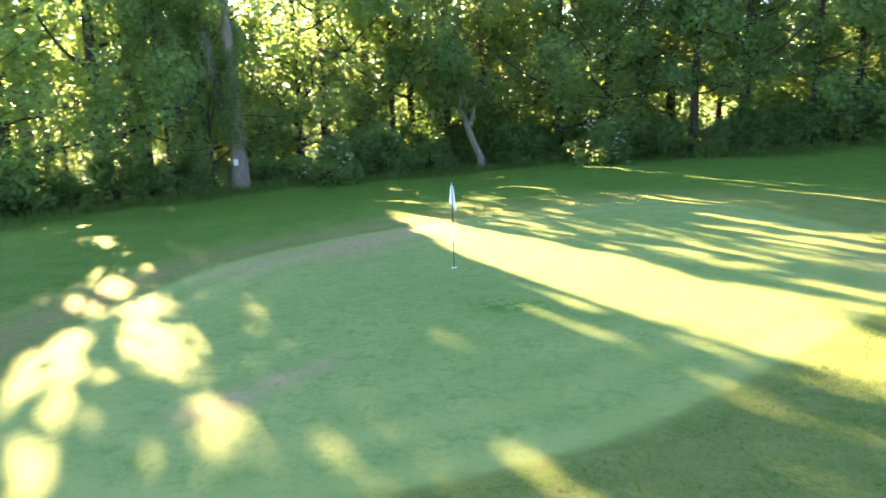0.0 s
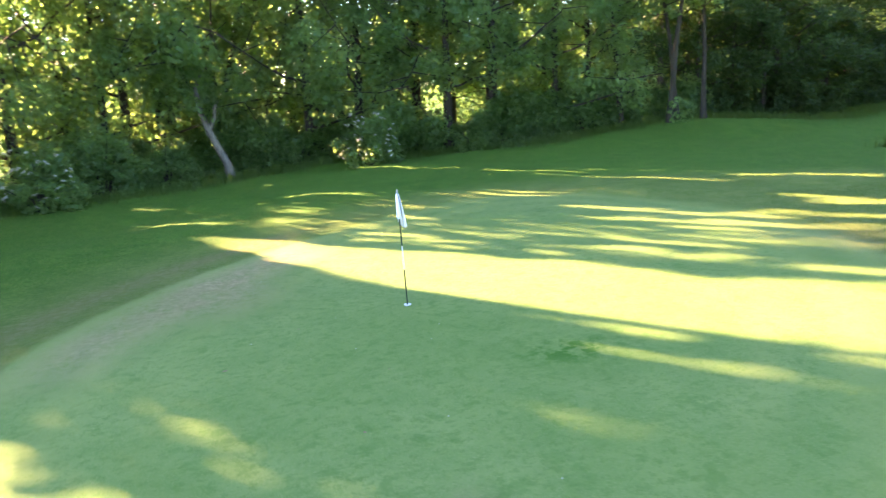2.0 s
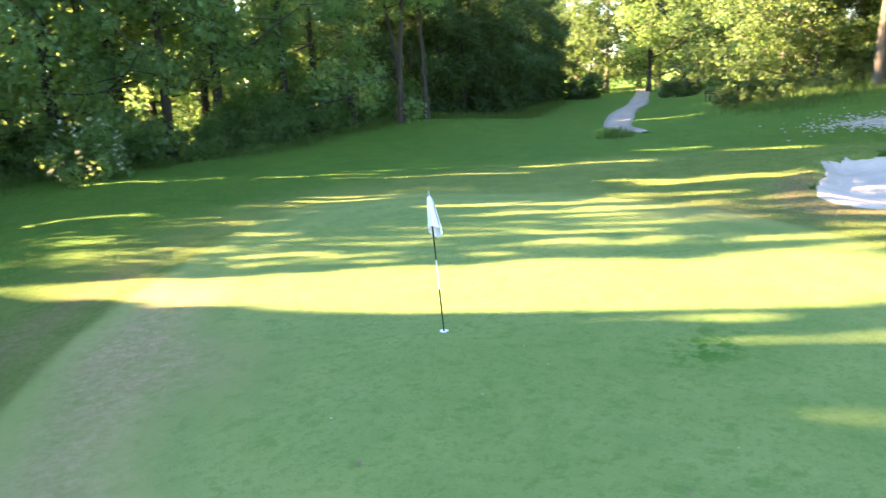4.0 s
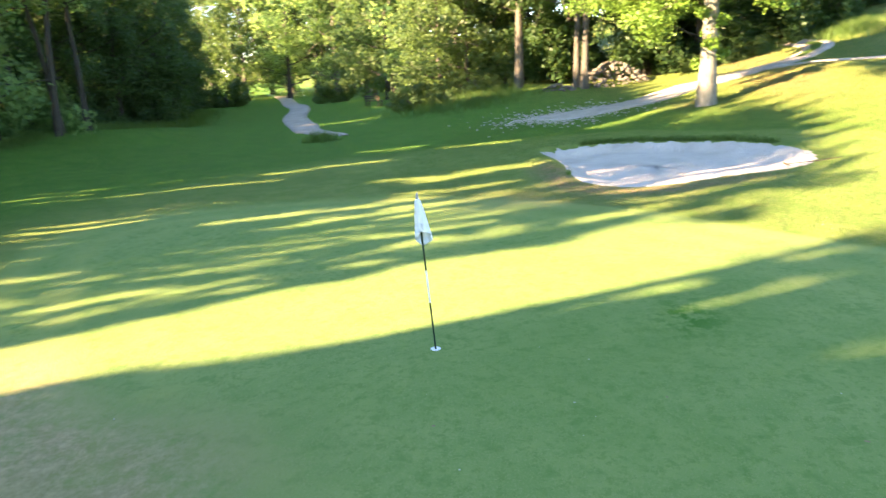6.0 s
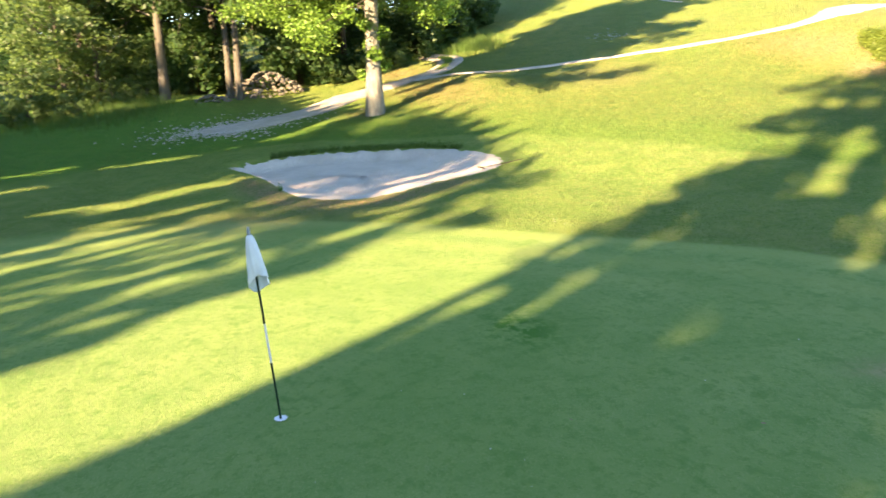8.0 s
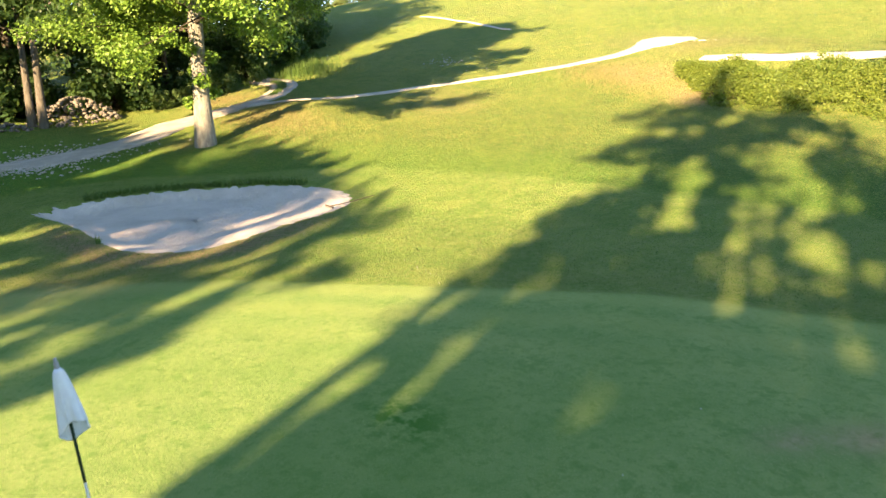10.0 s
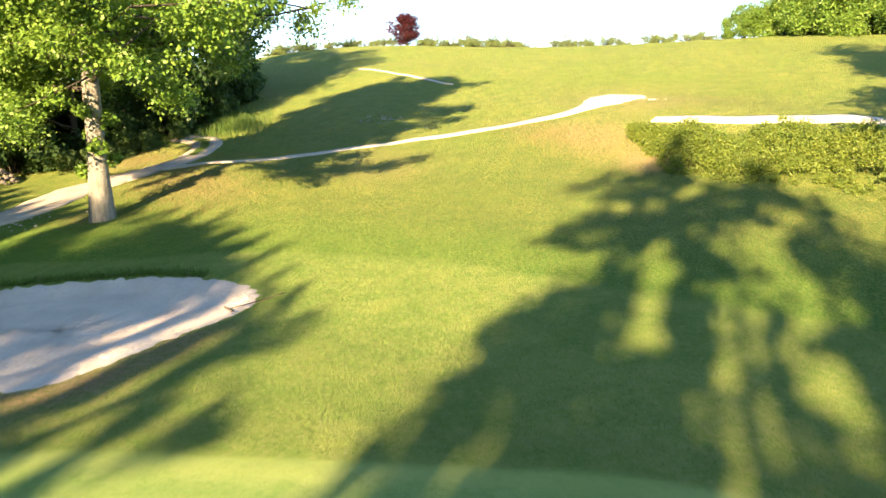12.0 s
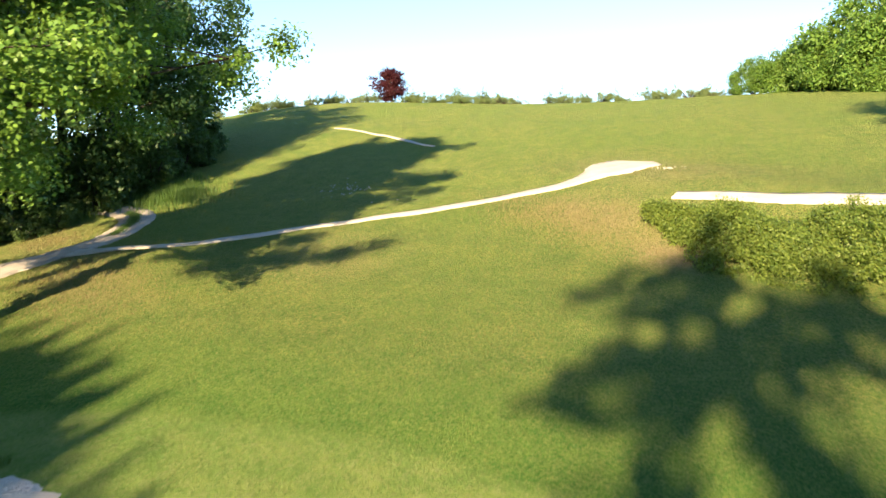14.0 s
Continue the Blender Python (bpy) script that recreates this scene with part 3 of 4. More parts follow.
def ground_sheet(name, line, mat, rise, rings, label, category, kind="structure", rough=0.12):
    """A sheet of loose material inside a closed line, its rim turned down into the turf."""
    r = np.random.default_rng(3)
    c = line.mean(0)
    n = len(line)
    vs, fs = [], []
    edge = 1 + 0.006 * r.standard_normal(n) + 0.012 * np.sin(np.arange(n) * 0.9) * np.sin(np.arange(n) * 0.23)
    for k in range(rings + 1):
        f = k / rings
        q = c + (line - c) * (f * (1 + (edge - 1) * f))[:, None]
        z = height(q[:, 0], q[:, 1]) + rise + r.standard_normal(n) * 0.008
        if k == rings:
            z = z - rise - 0.05
        vs.append(np.column_stack([q, z]))
    for k in range(rings):
        i = np.arange(n)
        j = (i + 1) % n
        fs.append(np.stack([k * n + i, (k + 1) * n + i, (k + 1) * n + j, k * n + j], -1))
    me = mesh_np(name, np.concatenate(vs), np.concatenate(fs), mat, True)
    return tagged(new(name, me), label, category, kind=kind)


ground_sheet("bunker_sand", BUNKER, SAND, 0.035, 24, "pale raked sand in a shallow golf bunker", "sand bunker")


def ribbon(name, points, widths, mat, label, rise=0.045):
    """A trodden path that follows the ground, with ragged edges let into the turf."""
    p, w = np.asarray(points, float), np.asarray(widths, float)
    t = np.arange(len(p))
    n = int(np.linalg.norm(np.diff(p, axis=0), axis=1).sum() / 0.35)
    fine = np.linspace(0, len(p) - 1, n)
    ext = np.vstack([2 * p[0] - p[1], p, 2 * p[-1] - p[-2]])
    k = np.minimum(fine.astype(int), len(p) - 2)
    u = (fine - k)[:, None]
    a, b, c, d = ext[k], ext[k + 1], ext[k + 2], ext[k + 3]
    q = 0.5 * (2 * b + (c - a) * u + (2 * a - 5 * b + 4 * c - d) * u * u + (3 * b - a - 3 * c + d) * u ** 3)
    tan = np.gradient(q, axis=0)
    tan /= np.linalg.norm(tan, axis=1)[:, None]
    side = np.column_stack([-tan[:, 1], tan[:, 0]])
    half = np.interp(fine, t, w) / 2
    r = np.random.default_rng(len(p))
    across = np.array([-1.06, -1, -0.5, 0, 0.5, 1, 1.06])
    rag = 1 + r.standard_normal((n, 7)) * [0.06, 0.06, 0, 0, 0, 0.06, 0.06]
    xy = q[:, None] + side[:, None] * (half[:, None] * across * rag)[..., None]
    z = height(xy[..., 0], xy[..., 1]) + rise * np.array([-1.2, 1, 1, 1, 1, 1, -1.2]) + 0.03
    i, j = np.meshgrid(np.arange(n - 1), np.arange(6), indexing="ij")
    f = np.stack([i * 7 + j, i * 7 + j + 1, (i + 1) * 7 + j + 1, (i + 1) * 7 + j], -1).reshape(-1, 4)
    me = mesh_np(name, np.dstack([xy, z]).reshape(-1, 3), f[:, ::-1], mat, True)
    return tagged(new(name, me), label, "path", kind="structure")


ribbon("path_valley", [(95, 50), (78, 40.5), (64, 33), (54.0, 27.4), (45, 23.6), (38, 19.8), (32.2, 16.4), (29.3, 13.0)], [1.7, 1.7, 1.7, 1.7, 1.8, 1.9, 1.5, 0.4], GRAVEL, "pale chalk path winding down the valley")
ribbon("path_oak", [(31.6, 2.4), (31.6, 0.4), (31.9, -1.8), (33.4, -3.7), (36.0, -5.4), (37.6, -7.6), (37.9, -9.6), (38.9, -11.6), (40.6, -13.0), (42.6, -13.9), (44.8, -14.1), (46.8, -13.7), (48.6, -12.7), (50.2, -11.2)], [1.4, 2.4, 2.8, 2.6, 2.4, 2.2, 1.9, 1.7, 1.7, 1.7, 1.7, 1.6, 1.5, 1.2], GRAVEL, "grey gravel track climbing behind the oak")
ribbon("path_hill", [(37.4, -10.3), (36.0, -11.5), (34.4, -12.6), (33.9, -14.5), (33.9, -16.3), (33.2, -19.1), (31.9, -21.7), (30.4, -24.4), (29.2, -27.1), (27.7, -29.6), (27.3, -31.0), (27.3, -32.3), (27.6, -33.6), (28.0, -34.7)], [0.9, 0.6, 0.5, 0.45, 0.45, 0.42, 0.42, 0.45, 0.5, 0.75, 1.3, 2.7, 3.2, 2.0], CHALK, "narrow chalk footpath across the hill")
ribbon("path_top", [(21.5, -29.8), (18.0, -30.5), (14.9, -31.6), (12.5, -33.4), (8, -36), (0, -41)], [0.45, 0.6, 0.8, 1.4, 2, 2], CHALK, "pale chalk path above the hedge")
ribbon("path_ridge", [(60, -32.9), (52.7, -32.85), (48.1, -32.85), (44.0, -32.95)], [0.1, 0.2, 0.26, 0.12], CHALK, "thin chalk track near the hill top")

# ---- trees ----
FOREST = [tree_meshes("forest_tree_a", 11, 18, 5.4, 2.0, 0.30, 14500, 0.27, LEAF, BARK_DARK, limbs=13, clump=1.5),
          tree_meshes("forest_tree_b", 12, 20, 4.8, 3.5, 0.28, 12500, 0.26, LEAF, BARK_DARK, limbs=13, lean=0.6, clump=1.15),
          tree_meshes("forest_tree_c", 13, 15, 5.2, 1.2, 0.24, 14500, 0.26, LEAF, BARK_DARK, limbs=13, clump=1.4)]
TALL = tree_meshes("tall_tree", 14, 27, 4.4, 14.0, 0.40, 6500, 0.29, LEAF, BARK_PALE, limbs=16, clump=0.52, twigs=8)
SLENDER = tree_meshes("slender_tree", 35, 17, 2.8, 7.5, 0.17, 5000, 0.30, LEAF, BARK_DARK, limbs=11, lean=0.9, clump=0.9)
TWIN = tree_meshes("twin_tree", 34, 29, 3.3, 22.3, 0.46, 4200, 0.29, LEAF, BARK_PALE, limbs=14, clump=0.52, twigs=8)
EAST = [tree_meshes("east_tree_a", 18, 18, 5.2, 4.0, 0.30, 13500, 0.33, LEAF_SHADED, BARK_DARK, limbs=13, clump=1.5),
        tree_meshes("east_tree_b", 19, 20, 4.8, 5.0, 0.30, 13500, 0.33, LEAF_SHADED, BARK, limbs=13, lean=0.5, clump=1.4),
        tree_meshes("east_tree_c", 20, 15, 5.0, 2.0, 0.24, 13500, 0.31, LEAF_SHADED, BARK_DARK, limbs=13, clump=1.4)]
EAST_SHRUBS = [bush_meshes("east_shrub_a", 31, 3.2, 3.8, 4000, 0.23, LEAF_SHADED), bush_meshes("east_shrub_b", 32, 2.4, 3.6, 4000, 0.22, LEAF_SHADED),
               bush_meshes("east_shrub_c", 33, 4.8, 4.4, 5500, 0.27, LEAF_SHADED)]
THICKET = [bush_meshes("thicket_a", 27, 3.4, 4.2, 13000, 0.16, LEAF_THICKET), bush_meshes("thicket_b", 28, 3.0, 4.0, 11000, 0.16, LEAF_THICKET),
           bush_meshes("thicket_c", 29, 4.6, 4.6, 17000, 0.17, LEAF_THICKET)]
SHRUBS = [bush_meshes("shrub_a", 21, 3.2, 3.8, 4000, 0.23, LEAF), bush_meshes("shrub_b", 22, 2.4, 3.6, 4000, 0.22, LEAF),
          bush_meshes("shrub_c", 23, 4.8, 4.4, 5500, 0.27, LEAF)]
PALE_TREE = tree_meshes("pale_tree", 15, 13, 4.6, 0.8, 0.22, 9500, 0.33, LEAF_BRIGHT, BARK, limbs=14)
PALE_SHRUB = bush_meshes("pale_shrub", 24, 2.2, 3.6, 6000, 0.17, LEAF_BRIGHT, BARK)
OAK = tree_meshes("oak_tree", 16, 19, 6.3, 5.0, 0.37, 380000, 0.14, LEAF_OAK, BARK_OAK, limbs=36, narrow=0.75, clump=1.05, droop=0.12, twigs=15, limb_bark=BARK_DARK, hollow=0.25, full=True)

CLEAR = ((-2.75, 30.6), (4.9, 27.6), (-11.2, 23.8), (24.4, 27.4), (-15.0, 20.4))
spots = np.random.default_rng(5)
EDGE = np.array([(-23, 9), (-20.5, 15.5), (-14, 25), (-8, 28), (-3, 32), (3, 33), (9, 32.5), (15, 30), (21, 30), (27, 31), (33, 30.5), (39, 32), (46, 36), (55, 41), (66, 48), (80, 56)], float)
seg = np.concatenate([[0], np.cumsum(np.linalg.norm(np.diff(EDGE, axis=0), axis=1))])
inward = np.array([-0.45, 0.9])
for row, (gap, back) in enumerate(((3.1, 1.5), (4.4, 7.0), (4.6, 12.5))):
    for s in np.arange(0, seg[-1], gap):
        s = s + spots.uniform(-1, 1)
        x, y = (np.interp(s, seg, EDGE[:, k]) + inward[k] * back + spots.uniform(-0.8, 0.8) for k in (0, 1))
        if min(math.hypot(x - a, y - b) for a, b in CLEAR) < 3.9:
            x, y = x + inward[0] * 4.2, y + inward[1] * 4.2
        if math.hypot(x + 3.2, y - 29.5) < 6.4:  # room for the dead tree
            x, y = x + inward[0] * 6.0, y + inward[1] * 6.0
        if math.hypot(x + 15.6, y - 20.4) < 6.2:  # and for the ivy tree
            x, y = x + inward[0] * 6.0, y + inward[1] * 6.0
        kind = int(spots.integers(3))
        q, _, along = sun_view(np.array([x, y, 0.0]))
        if row == 2 and not (-5 < q < 1 or q > 26):
            continue
        # as tall as the canopy's outline against the sun; low young trees below the glade
        top = (-4.0 if 0.9 < q < 3.8 else np.interp(q, TOP_Q, TOP_W) + 0.3) + along * SUN_TAN - height(x, y)
        if row and (q < -5 or 1 < q < 14):  # lower behind, so that the sun reaches the front trees' leaves
            top = -7.0 + along * SUN_TAN - height(x, y)
        elif row and 14 <= q < 24:
            top = -5.0 + along * SUN_TAN - height(x, y)
        size = min(1.4, max(0.34, top / (18, 20, 15)[kind])) * (spots.uniform(0.9, 1.0) if row else 1.0)
        if q > 38:
            size = spots.uniform(0.58, 0.74)
        wide = size if size < 0.95 else 0.95 + 0.4 * (size - 0.95)
        # east of x = 25 the trees take the leaf with shade in its colour
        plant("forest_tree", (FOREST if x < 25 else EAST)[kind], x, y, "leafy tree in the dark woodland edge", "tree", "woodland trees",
              spots.uniform(0, 360), (wide, wide, size))
for s in np.arange(0, seg[-1], 1.9):
    x, y = (np.interp(s, seg, EDGE[:, k]) - inward[k] * spots.uniform(-2.0, 0.6) for k in (0, 1))
    if min(math.hypot(x - a, y - b) for a, b in CLEAR) < 3.0:
        continue
    plant("shrub", (SHRUBS if x < 29 else EAST_SHRUBS)[int(spots.integers(3))], x, y, "dense green shrub under the woodland edge", "shrub", "woodland shrubs", spots.uniform(0, 360),
          spots.uniform(0.75, 1.15), names=("stem", "foliage"))

for x, y, k, size in ((-4.6, 34.0, 2, 0.9), (-1.2, 34.6, 2, 0.9), (-2.8, 36.5, 2, 1.1), (-7.6, 32.6, 0, 1.0), (1.0, 35.5, 2, 0.8), (-9.5, 29.5, 0, 0.9)):
    plant("shrub", SHRUBS[k], x, y, "tall green shrub in the shade of the wood", "shrub", "woodland shrubs", 70 * x, size, names=("stem", "foliage"))
plant("leaning_tree", FOREST[1], -4.0, 36.5, "dark tree leaning out of the wood", "tree", "woodland trees", 200, 0.9, (0, -17))
# unseen tree, added only to cast its shadow on the hill above the hedge
SHADOW_TREE = tree_meshes("shadow_tree", 41, 24, 4.6, 7.5, 0.36, 36000, 0.32, LEAF_SHADED, BARK_DARK, limbs=22, clump=1.5, twigs=8)
plant("hill_shade_tree", SHADOW_TREE, -2.1, -23.0, "unseen tall tree added to cast a shadow on the hill", "tree", "", 15)
# tall trees over the wood's west corner: one with a twin trunk and ivy at the edge of the turf
for x, y, size, turn in ((-21.0, 20.0, (0.85, 0.85, 1.0), 200), (-24.6, 15.9, (0.9, 0.9, 0.95), 120), (-20.2, 23.4, (0.62, 0.62, 0.98), 40)):
    plant("tall_tree", TALL, x, y, "tall pale-barked tree with a high thin crown", "tree", "tall trees", turn, size)
for x, y, size, turn, tilt in ((24.2, 27.6, 1.0, 30, (2, 4)), (25.2, 28.2, 0.85, 150, (-2, 7)), (27.0, 28.0, 0.9, 250, (1, -3)), (-24.4, 17.6, 0.9, 190, (-2, 4)), (-18.2, 22.4, (0.7, 0.7, 1.15), 20, (0, 0)), (21.6, 29.0, 0.95, 310, (3, -5))):
    plant("slender_tree", SLENDER, x, y, "slender dark-barked tree at the wood's edge", "tree", "slender trees", turn, size, tilt)
for x, y, k, size, turn in ((-17.6, 21.9, 2, (0.36, 0.36, 1.12), 10), (-19.7, 23.7, 2, (0.42, 0.42, 0.92), 100), (-21.8, 26.4, 0, (0.40, 0.40, 0.76), 200), (-18.8, 19.4, 2, (0.42, 0.42, 0.86), 300), (-21.4, 18.8, 0, (0.28, 0.28, 0.86), 60)):
    plant("forest_tree", FOREST[k], x, y, "narrow leafy tree beside the ivy tree", "tree", "woodland trees", turn, size)
for x, y, size, turn in ((-9.4, 33.2, (0.7, 0.7, 1.18), 15), (-6.6, 36.0, (0.72, 0.72, 1.2), 130), (-4.0, 39.5, (0.7, 0.7, 1.2), 220)):
    plant("forest_tree", FOREST[0], x, y, "tall leafy tree rising above the woodland edge", "tree", "woodland trees", turn, size)
twin = plant("twin_tree", TWIN, -15.8, 21.6, "tall grey tree with ivy round its twin trunk", "tree", "tall trees", 0, (1.0, 1.0, 0.62), (0, -0.3))
part("second_trunk", mesh_np("second_trunk", *tube([(-0.1, 0, 4.2), (-0.5, 0.1, 7.1), (-1.0, 0.15, 10.5), (-1.7, 0.3, 16), (-2.4, 0.4, 22)], [0.34, 0.37, 0.34, 0.28, 0.1], 10, 0.04), BARK_PALE, True), twin)
ivy_at = [(0.3 * math.cos(a * 2.4) - 0.1, 0.3 * math.sin(a * 2.4) - 0.1, 4.4 + a * 0.2) for a in range(44)]
part("ivy", mesh_np("ivy", *leaf_cloud(np.random.default_rng(31), ivy_at, [0.55] * 44, 6500, 0.17), LEAF), twin, "green ivy leaves")
bm = bmesh.new()
bmesh.ops.create_cube(bm, size=1, matrix=Matrix.Translation((0.14, -0.66, 2.8)) @ Matrix.Diagonal((0.26, 0.03, 0.56, 1)))
bmesh.ops.bevel(bm, geom=bm.edges[:], offset=0.01, segments=1, affect="EDGES")
part("marker_plate", mesh_bm("marker_plate", bm, POLE_WHITE), twin, "small white marker plate")

for x, y, k, size, turn in ((84, 36, 1, 1.1, 10), (98, 45, 0, 1.3, 80), (108, 58, 2, 1.6, 150), (70, 20, 1, 1.0, 40), (114, 50, 1, 1.6, 200)):
    plant("forest_tree", EAST[k], x, y, "dark green tree among pale valley trees", "tree", "valley trees", turn, size)
# wood beyond the valley path and behind the oak
for k, (x, y, size, turn) in enumerate(((45.5, 11.6, 0.8, 0), (48, 10.8, 0.95, 90), (55, 13.0, 1.1, 200), (45.5, 9.5, 0.75, 130), (58, 20, 0.9, 40), (66, 22, 1.1, 10), (80, 30, 1.3, 80), (86, 44, 1.3, 300), (74, 27, 1.2, 20), (96, 38, 1.4, 60),
                         (104, 52, 1.5, 140), (92, 60, 1.4, 250), (110, 44, 1.5, 30), (118, 60, 1.8, 75), (100, 66, 1.7, 200), (124, 48, 1.8, 300), (88, 52, 1.3, 111))):
    plant("pale_tree", (PALE_TREE, PALE_TREE, FOREST[2], PALE_TREE, EAST[2])[k % 5], x, y, "sunlit pale green tree by the valley path", "tree", "valley trees", turn, size)
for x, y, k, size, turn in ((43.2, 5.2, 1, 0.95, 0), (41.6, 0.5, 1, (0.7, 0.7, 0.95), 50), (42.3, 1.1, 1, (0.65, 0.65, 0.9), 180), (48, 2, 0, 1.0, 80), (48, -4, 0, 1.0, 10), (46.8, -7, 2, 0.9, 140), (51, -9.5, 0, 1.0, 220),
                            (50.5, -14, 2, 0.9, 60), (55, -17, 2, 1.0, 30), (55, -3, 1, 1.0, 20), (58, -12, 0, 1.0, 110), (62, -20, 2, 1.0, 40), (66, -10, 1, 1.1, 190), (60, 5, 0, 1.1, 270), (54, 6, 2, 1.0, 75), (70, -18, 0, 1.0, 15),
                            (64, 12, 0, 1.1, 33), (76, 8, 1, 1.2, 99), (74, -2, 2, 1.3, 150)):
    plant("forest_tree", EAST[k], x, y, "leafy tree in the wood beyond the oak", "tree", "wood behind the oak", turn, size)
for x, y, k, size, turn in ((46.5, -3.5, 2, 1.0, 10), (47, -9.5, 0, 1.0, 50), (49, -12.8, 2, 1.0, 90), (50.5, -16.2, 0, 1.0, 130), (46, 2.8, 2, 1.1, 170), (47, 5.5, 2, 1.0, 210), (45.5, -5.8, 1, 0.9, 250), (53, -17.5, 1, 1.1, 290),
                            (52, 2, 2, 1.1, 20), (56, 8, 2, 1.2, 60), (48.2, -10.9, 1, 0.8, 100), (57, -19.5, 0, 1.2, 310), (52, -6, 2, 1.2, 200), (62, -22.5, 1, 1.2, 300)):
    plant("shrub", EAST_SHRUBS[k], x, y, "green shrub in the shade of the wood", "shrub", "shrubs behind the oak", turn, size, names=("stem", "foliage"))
for x, y, size, turn in ((41.5, 12.6, 0.9, 0), (43.2, 10.6, 0.8, 70), (43.0, 8.3, 0.8, 140), (44.8, 6.6, 0.7, 20), (40.2, 10.0, 0.55, 35), (62, 27, 1.2, 44), (70, 44, 1.5, 12), (46.2, -10.6, 0.7, 77), (48.2, -12.6, 0.8, 160), (45.2, -8.6, 0.7, 210), (44.4, -6.8, 0.6, 20)):
    plant("pale_shrub", PALE_SHRUB, x, y, "sunlit bright green shrub at the wood's foot", "shrub", "sunlit shrubs", turn, size, names=("stem", "foliage"))
plant("oak_tree", OAK, 28.3, -6.0, "large oak with a pale straight trunk and broad crown", "tree", "", 40)
part("bough", OAK[2], bpy.data.objects["oak_tree"], "dark limbs inside the crown")
sprout = [(0.5 * math.cos(a), 0.5 * math.sin(a), z) for a, z in ((0.4, 2.0), (2.4, 2.9), (3.6, 3.9), (5.0, 4.1), (1.4, 4.3), (4.2, 2.4), (5.6, 3.4))]
part("trunk_shoot", mesh_np("trunk_shoot", *leaf_cloud(np.random.default_rng(41), sprout, [0.42] * 7, 900, 0.2), LEAF_OAK), bpy.data.objects["oak_tree"], "leafy shoots on the trunk")


def far_woods():
    """The depth of the wood behind its first trees: clumps of leaves, lower where the sun comes through."""
    r = np.random.default_rng(51)
    centres, sizes = [], []
    for s in np.arange(-20, seg[-1] + 30, 1.6):
        for back in (24, 29, 34):
            x, y = (np.interp(np.clip(s, 0, seg[-1]), seg, EDGE[:, k]) + inward[k] * (back + r.uniform(-2, 2)) + (s - np.clip(s, 0, seg[-1])) * (0.55, 0.8)[k] for k in (0, 1))
            q = x * 0.79 + y * 0.61
            top = 16.0 if -10 < q < 20 else 10.0
            for _ in range(7 if top < 10 else 12):
                centres.append((x + r.uniform(-1.5, 1.5), y + r.uniform(-1.5, 1.5), height(x, y) + 0.5 + r.random() * top))
                sizes.append(r.uniform(1.0, 1.9))
    vs, _ = leaf_cloud(r, centres, sizes, 95000, 0.50)
    vs = vs.reshape(-1, 4, 3)
    q, w, _ = sun_view(vs.mean(1))
    vs = vs[~open_sky(q, w)]
    me = mesh_np("woodland", vs.reshape(-1, 3), np.arange(len(vs) * 4).reshape(-1, 4), LEAF_BRIGHT)
    tagged(new("woodland", me), "dense green foliage deep inside the wood", "woodland", kind="stuff")


far_woods()


def dead_tree():
    ob = new("dead_tree")
    ob.matrix_world = pose(-2.75, 30.9, height(-2.75, 30.9) + 0.0) @ Matrix.Scale(0.95, 4)
    r = np.random.default_rng(8)
    stem = tube([(0, 0, -0.3), (-0.15, 0, 0.9), (-0.65, 0, 2.0), (-1.0, 0.1, 2.9)], [0.32, 0.24, 0.22, 0.2], 10, 0.05, r)
    part("trunk", mesh_np("dead_trunk", *stem, BARK_PALE, True), ob)
    one = tube([(-1.0, 0.1, 2.8), (-1.35, 0.1, 3.9), (-1.5, 0.15, 5.2), (-1.35, 0.2, 5.9), (-0.95, 0.2, 6.4)], [0.18, 0.16, 0.14, 0.1, 0.02], 8, 0.05, r)
    two = tube([(-1.0, 0.1, 2.8), (-0.65, 0, 3.6), (-0.5, 0, 4.3), (-0.25, 0, 4.7)], [0.15, 0.12, 0.09, 0.02], 8, 0.05, r)
    part("limb", mesh_np("dead_limb", *one, BARK_PALE, True), ob)
    part("limb", mesh_np("dead_limb", *two, BARK_PALE, True), ob)
    tagged(ob, "dead grey forked tree without leaves at the wood's edge", "dead tree")


dead_tree()
bough = new("fallen_branch", mesh_np("fallen_branch", *tube([(-19.2, 22.2, -0.9), (-18.4, 21.6, 0.2), (-17.2, 21.2, 1.3), (-16.8, 21.2, 1.9)], [0.10, 0.09, 0.07, 0.03], 7, 0.06), BARK_PALE, True))
tagged(bough, "bare pale branch leaning against the ivy tree", "branch")


def elder(x, y, size, turn, seed):
    """A shrub with flat white flower heads."""
    ob = plant("elder_shrub", SHRUBS[0], x, y, "green elder shrub with flat white flower heads", "shrub", "elder shrubs", turn, size, names=("stem", "foliage"))
    r = np.random.default_rng(seed)
    for i in range(60):
        a, h = r.random() * 6.28, 0.5 + 2.6 * r.random()
        rad = 1.75 * math.sqrt(max(0.05, 1 - (h / 3.6) ** 2)) + 0.1
        part("flower_head", FLOWERS[i % 4], ob).matrix_basis = pose(rad * math.cos(a), rad * math.sin(a), h, math.degrees(-math.sin(a)) * 0.6, math.degrees(math.cos(a)) * 0.6, i * 40)


FLOWERS = [mesh_np("flower_head", *leaf_cloud(np.random.default_rng(60 + k), [(0, 0, 0)], [0.11 + 0.02 * k], 16, 0.09, 0.15, 0.2), PETAL) for k in range(4)]
elder(4.9, 27.8, 0.95, 0, 1)
elder(-11.2, 23.8, 0.95, 90, 2)
elder(24.5, 44.0, 1.1, 50, 3)

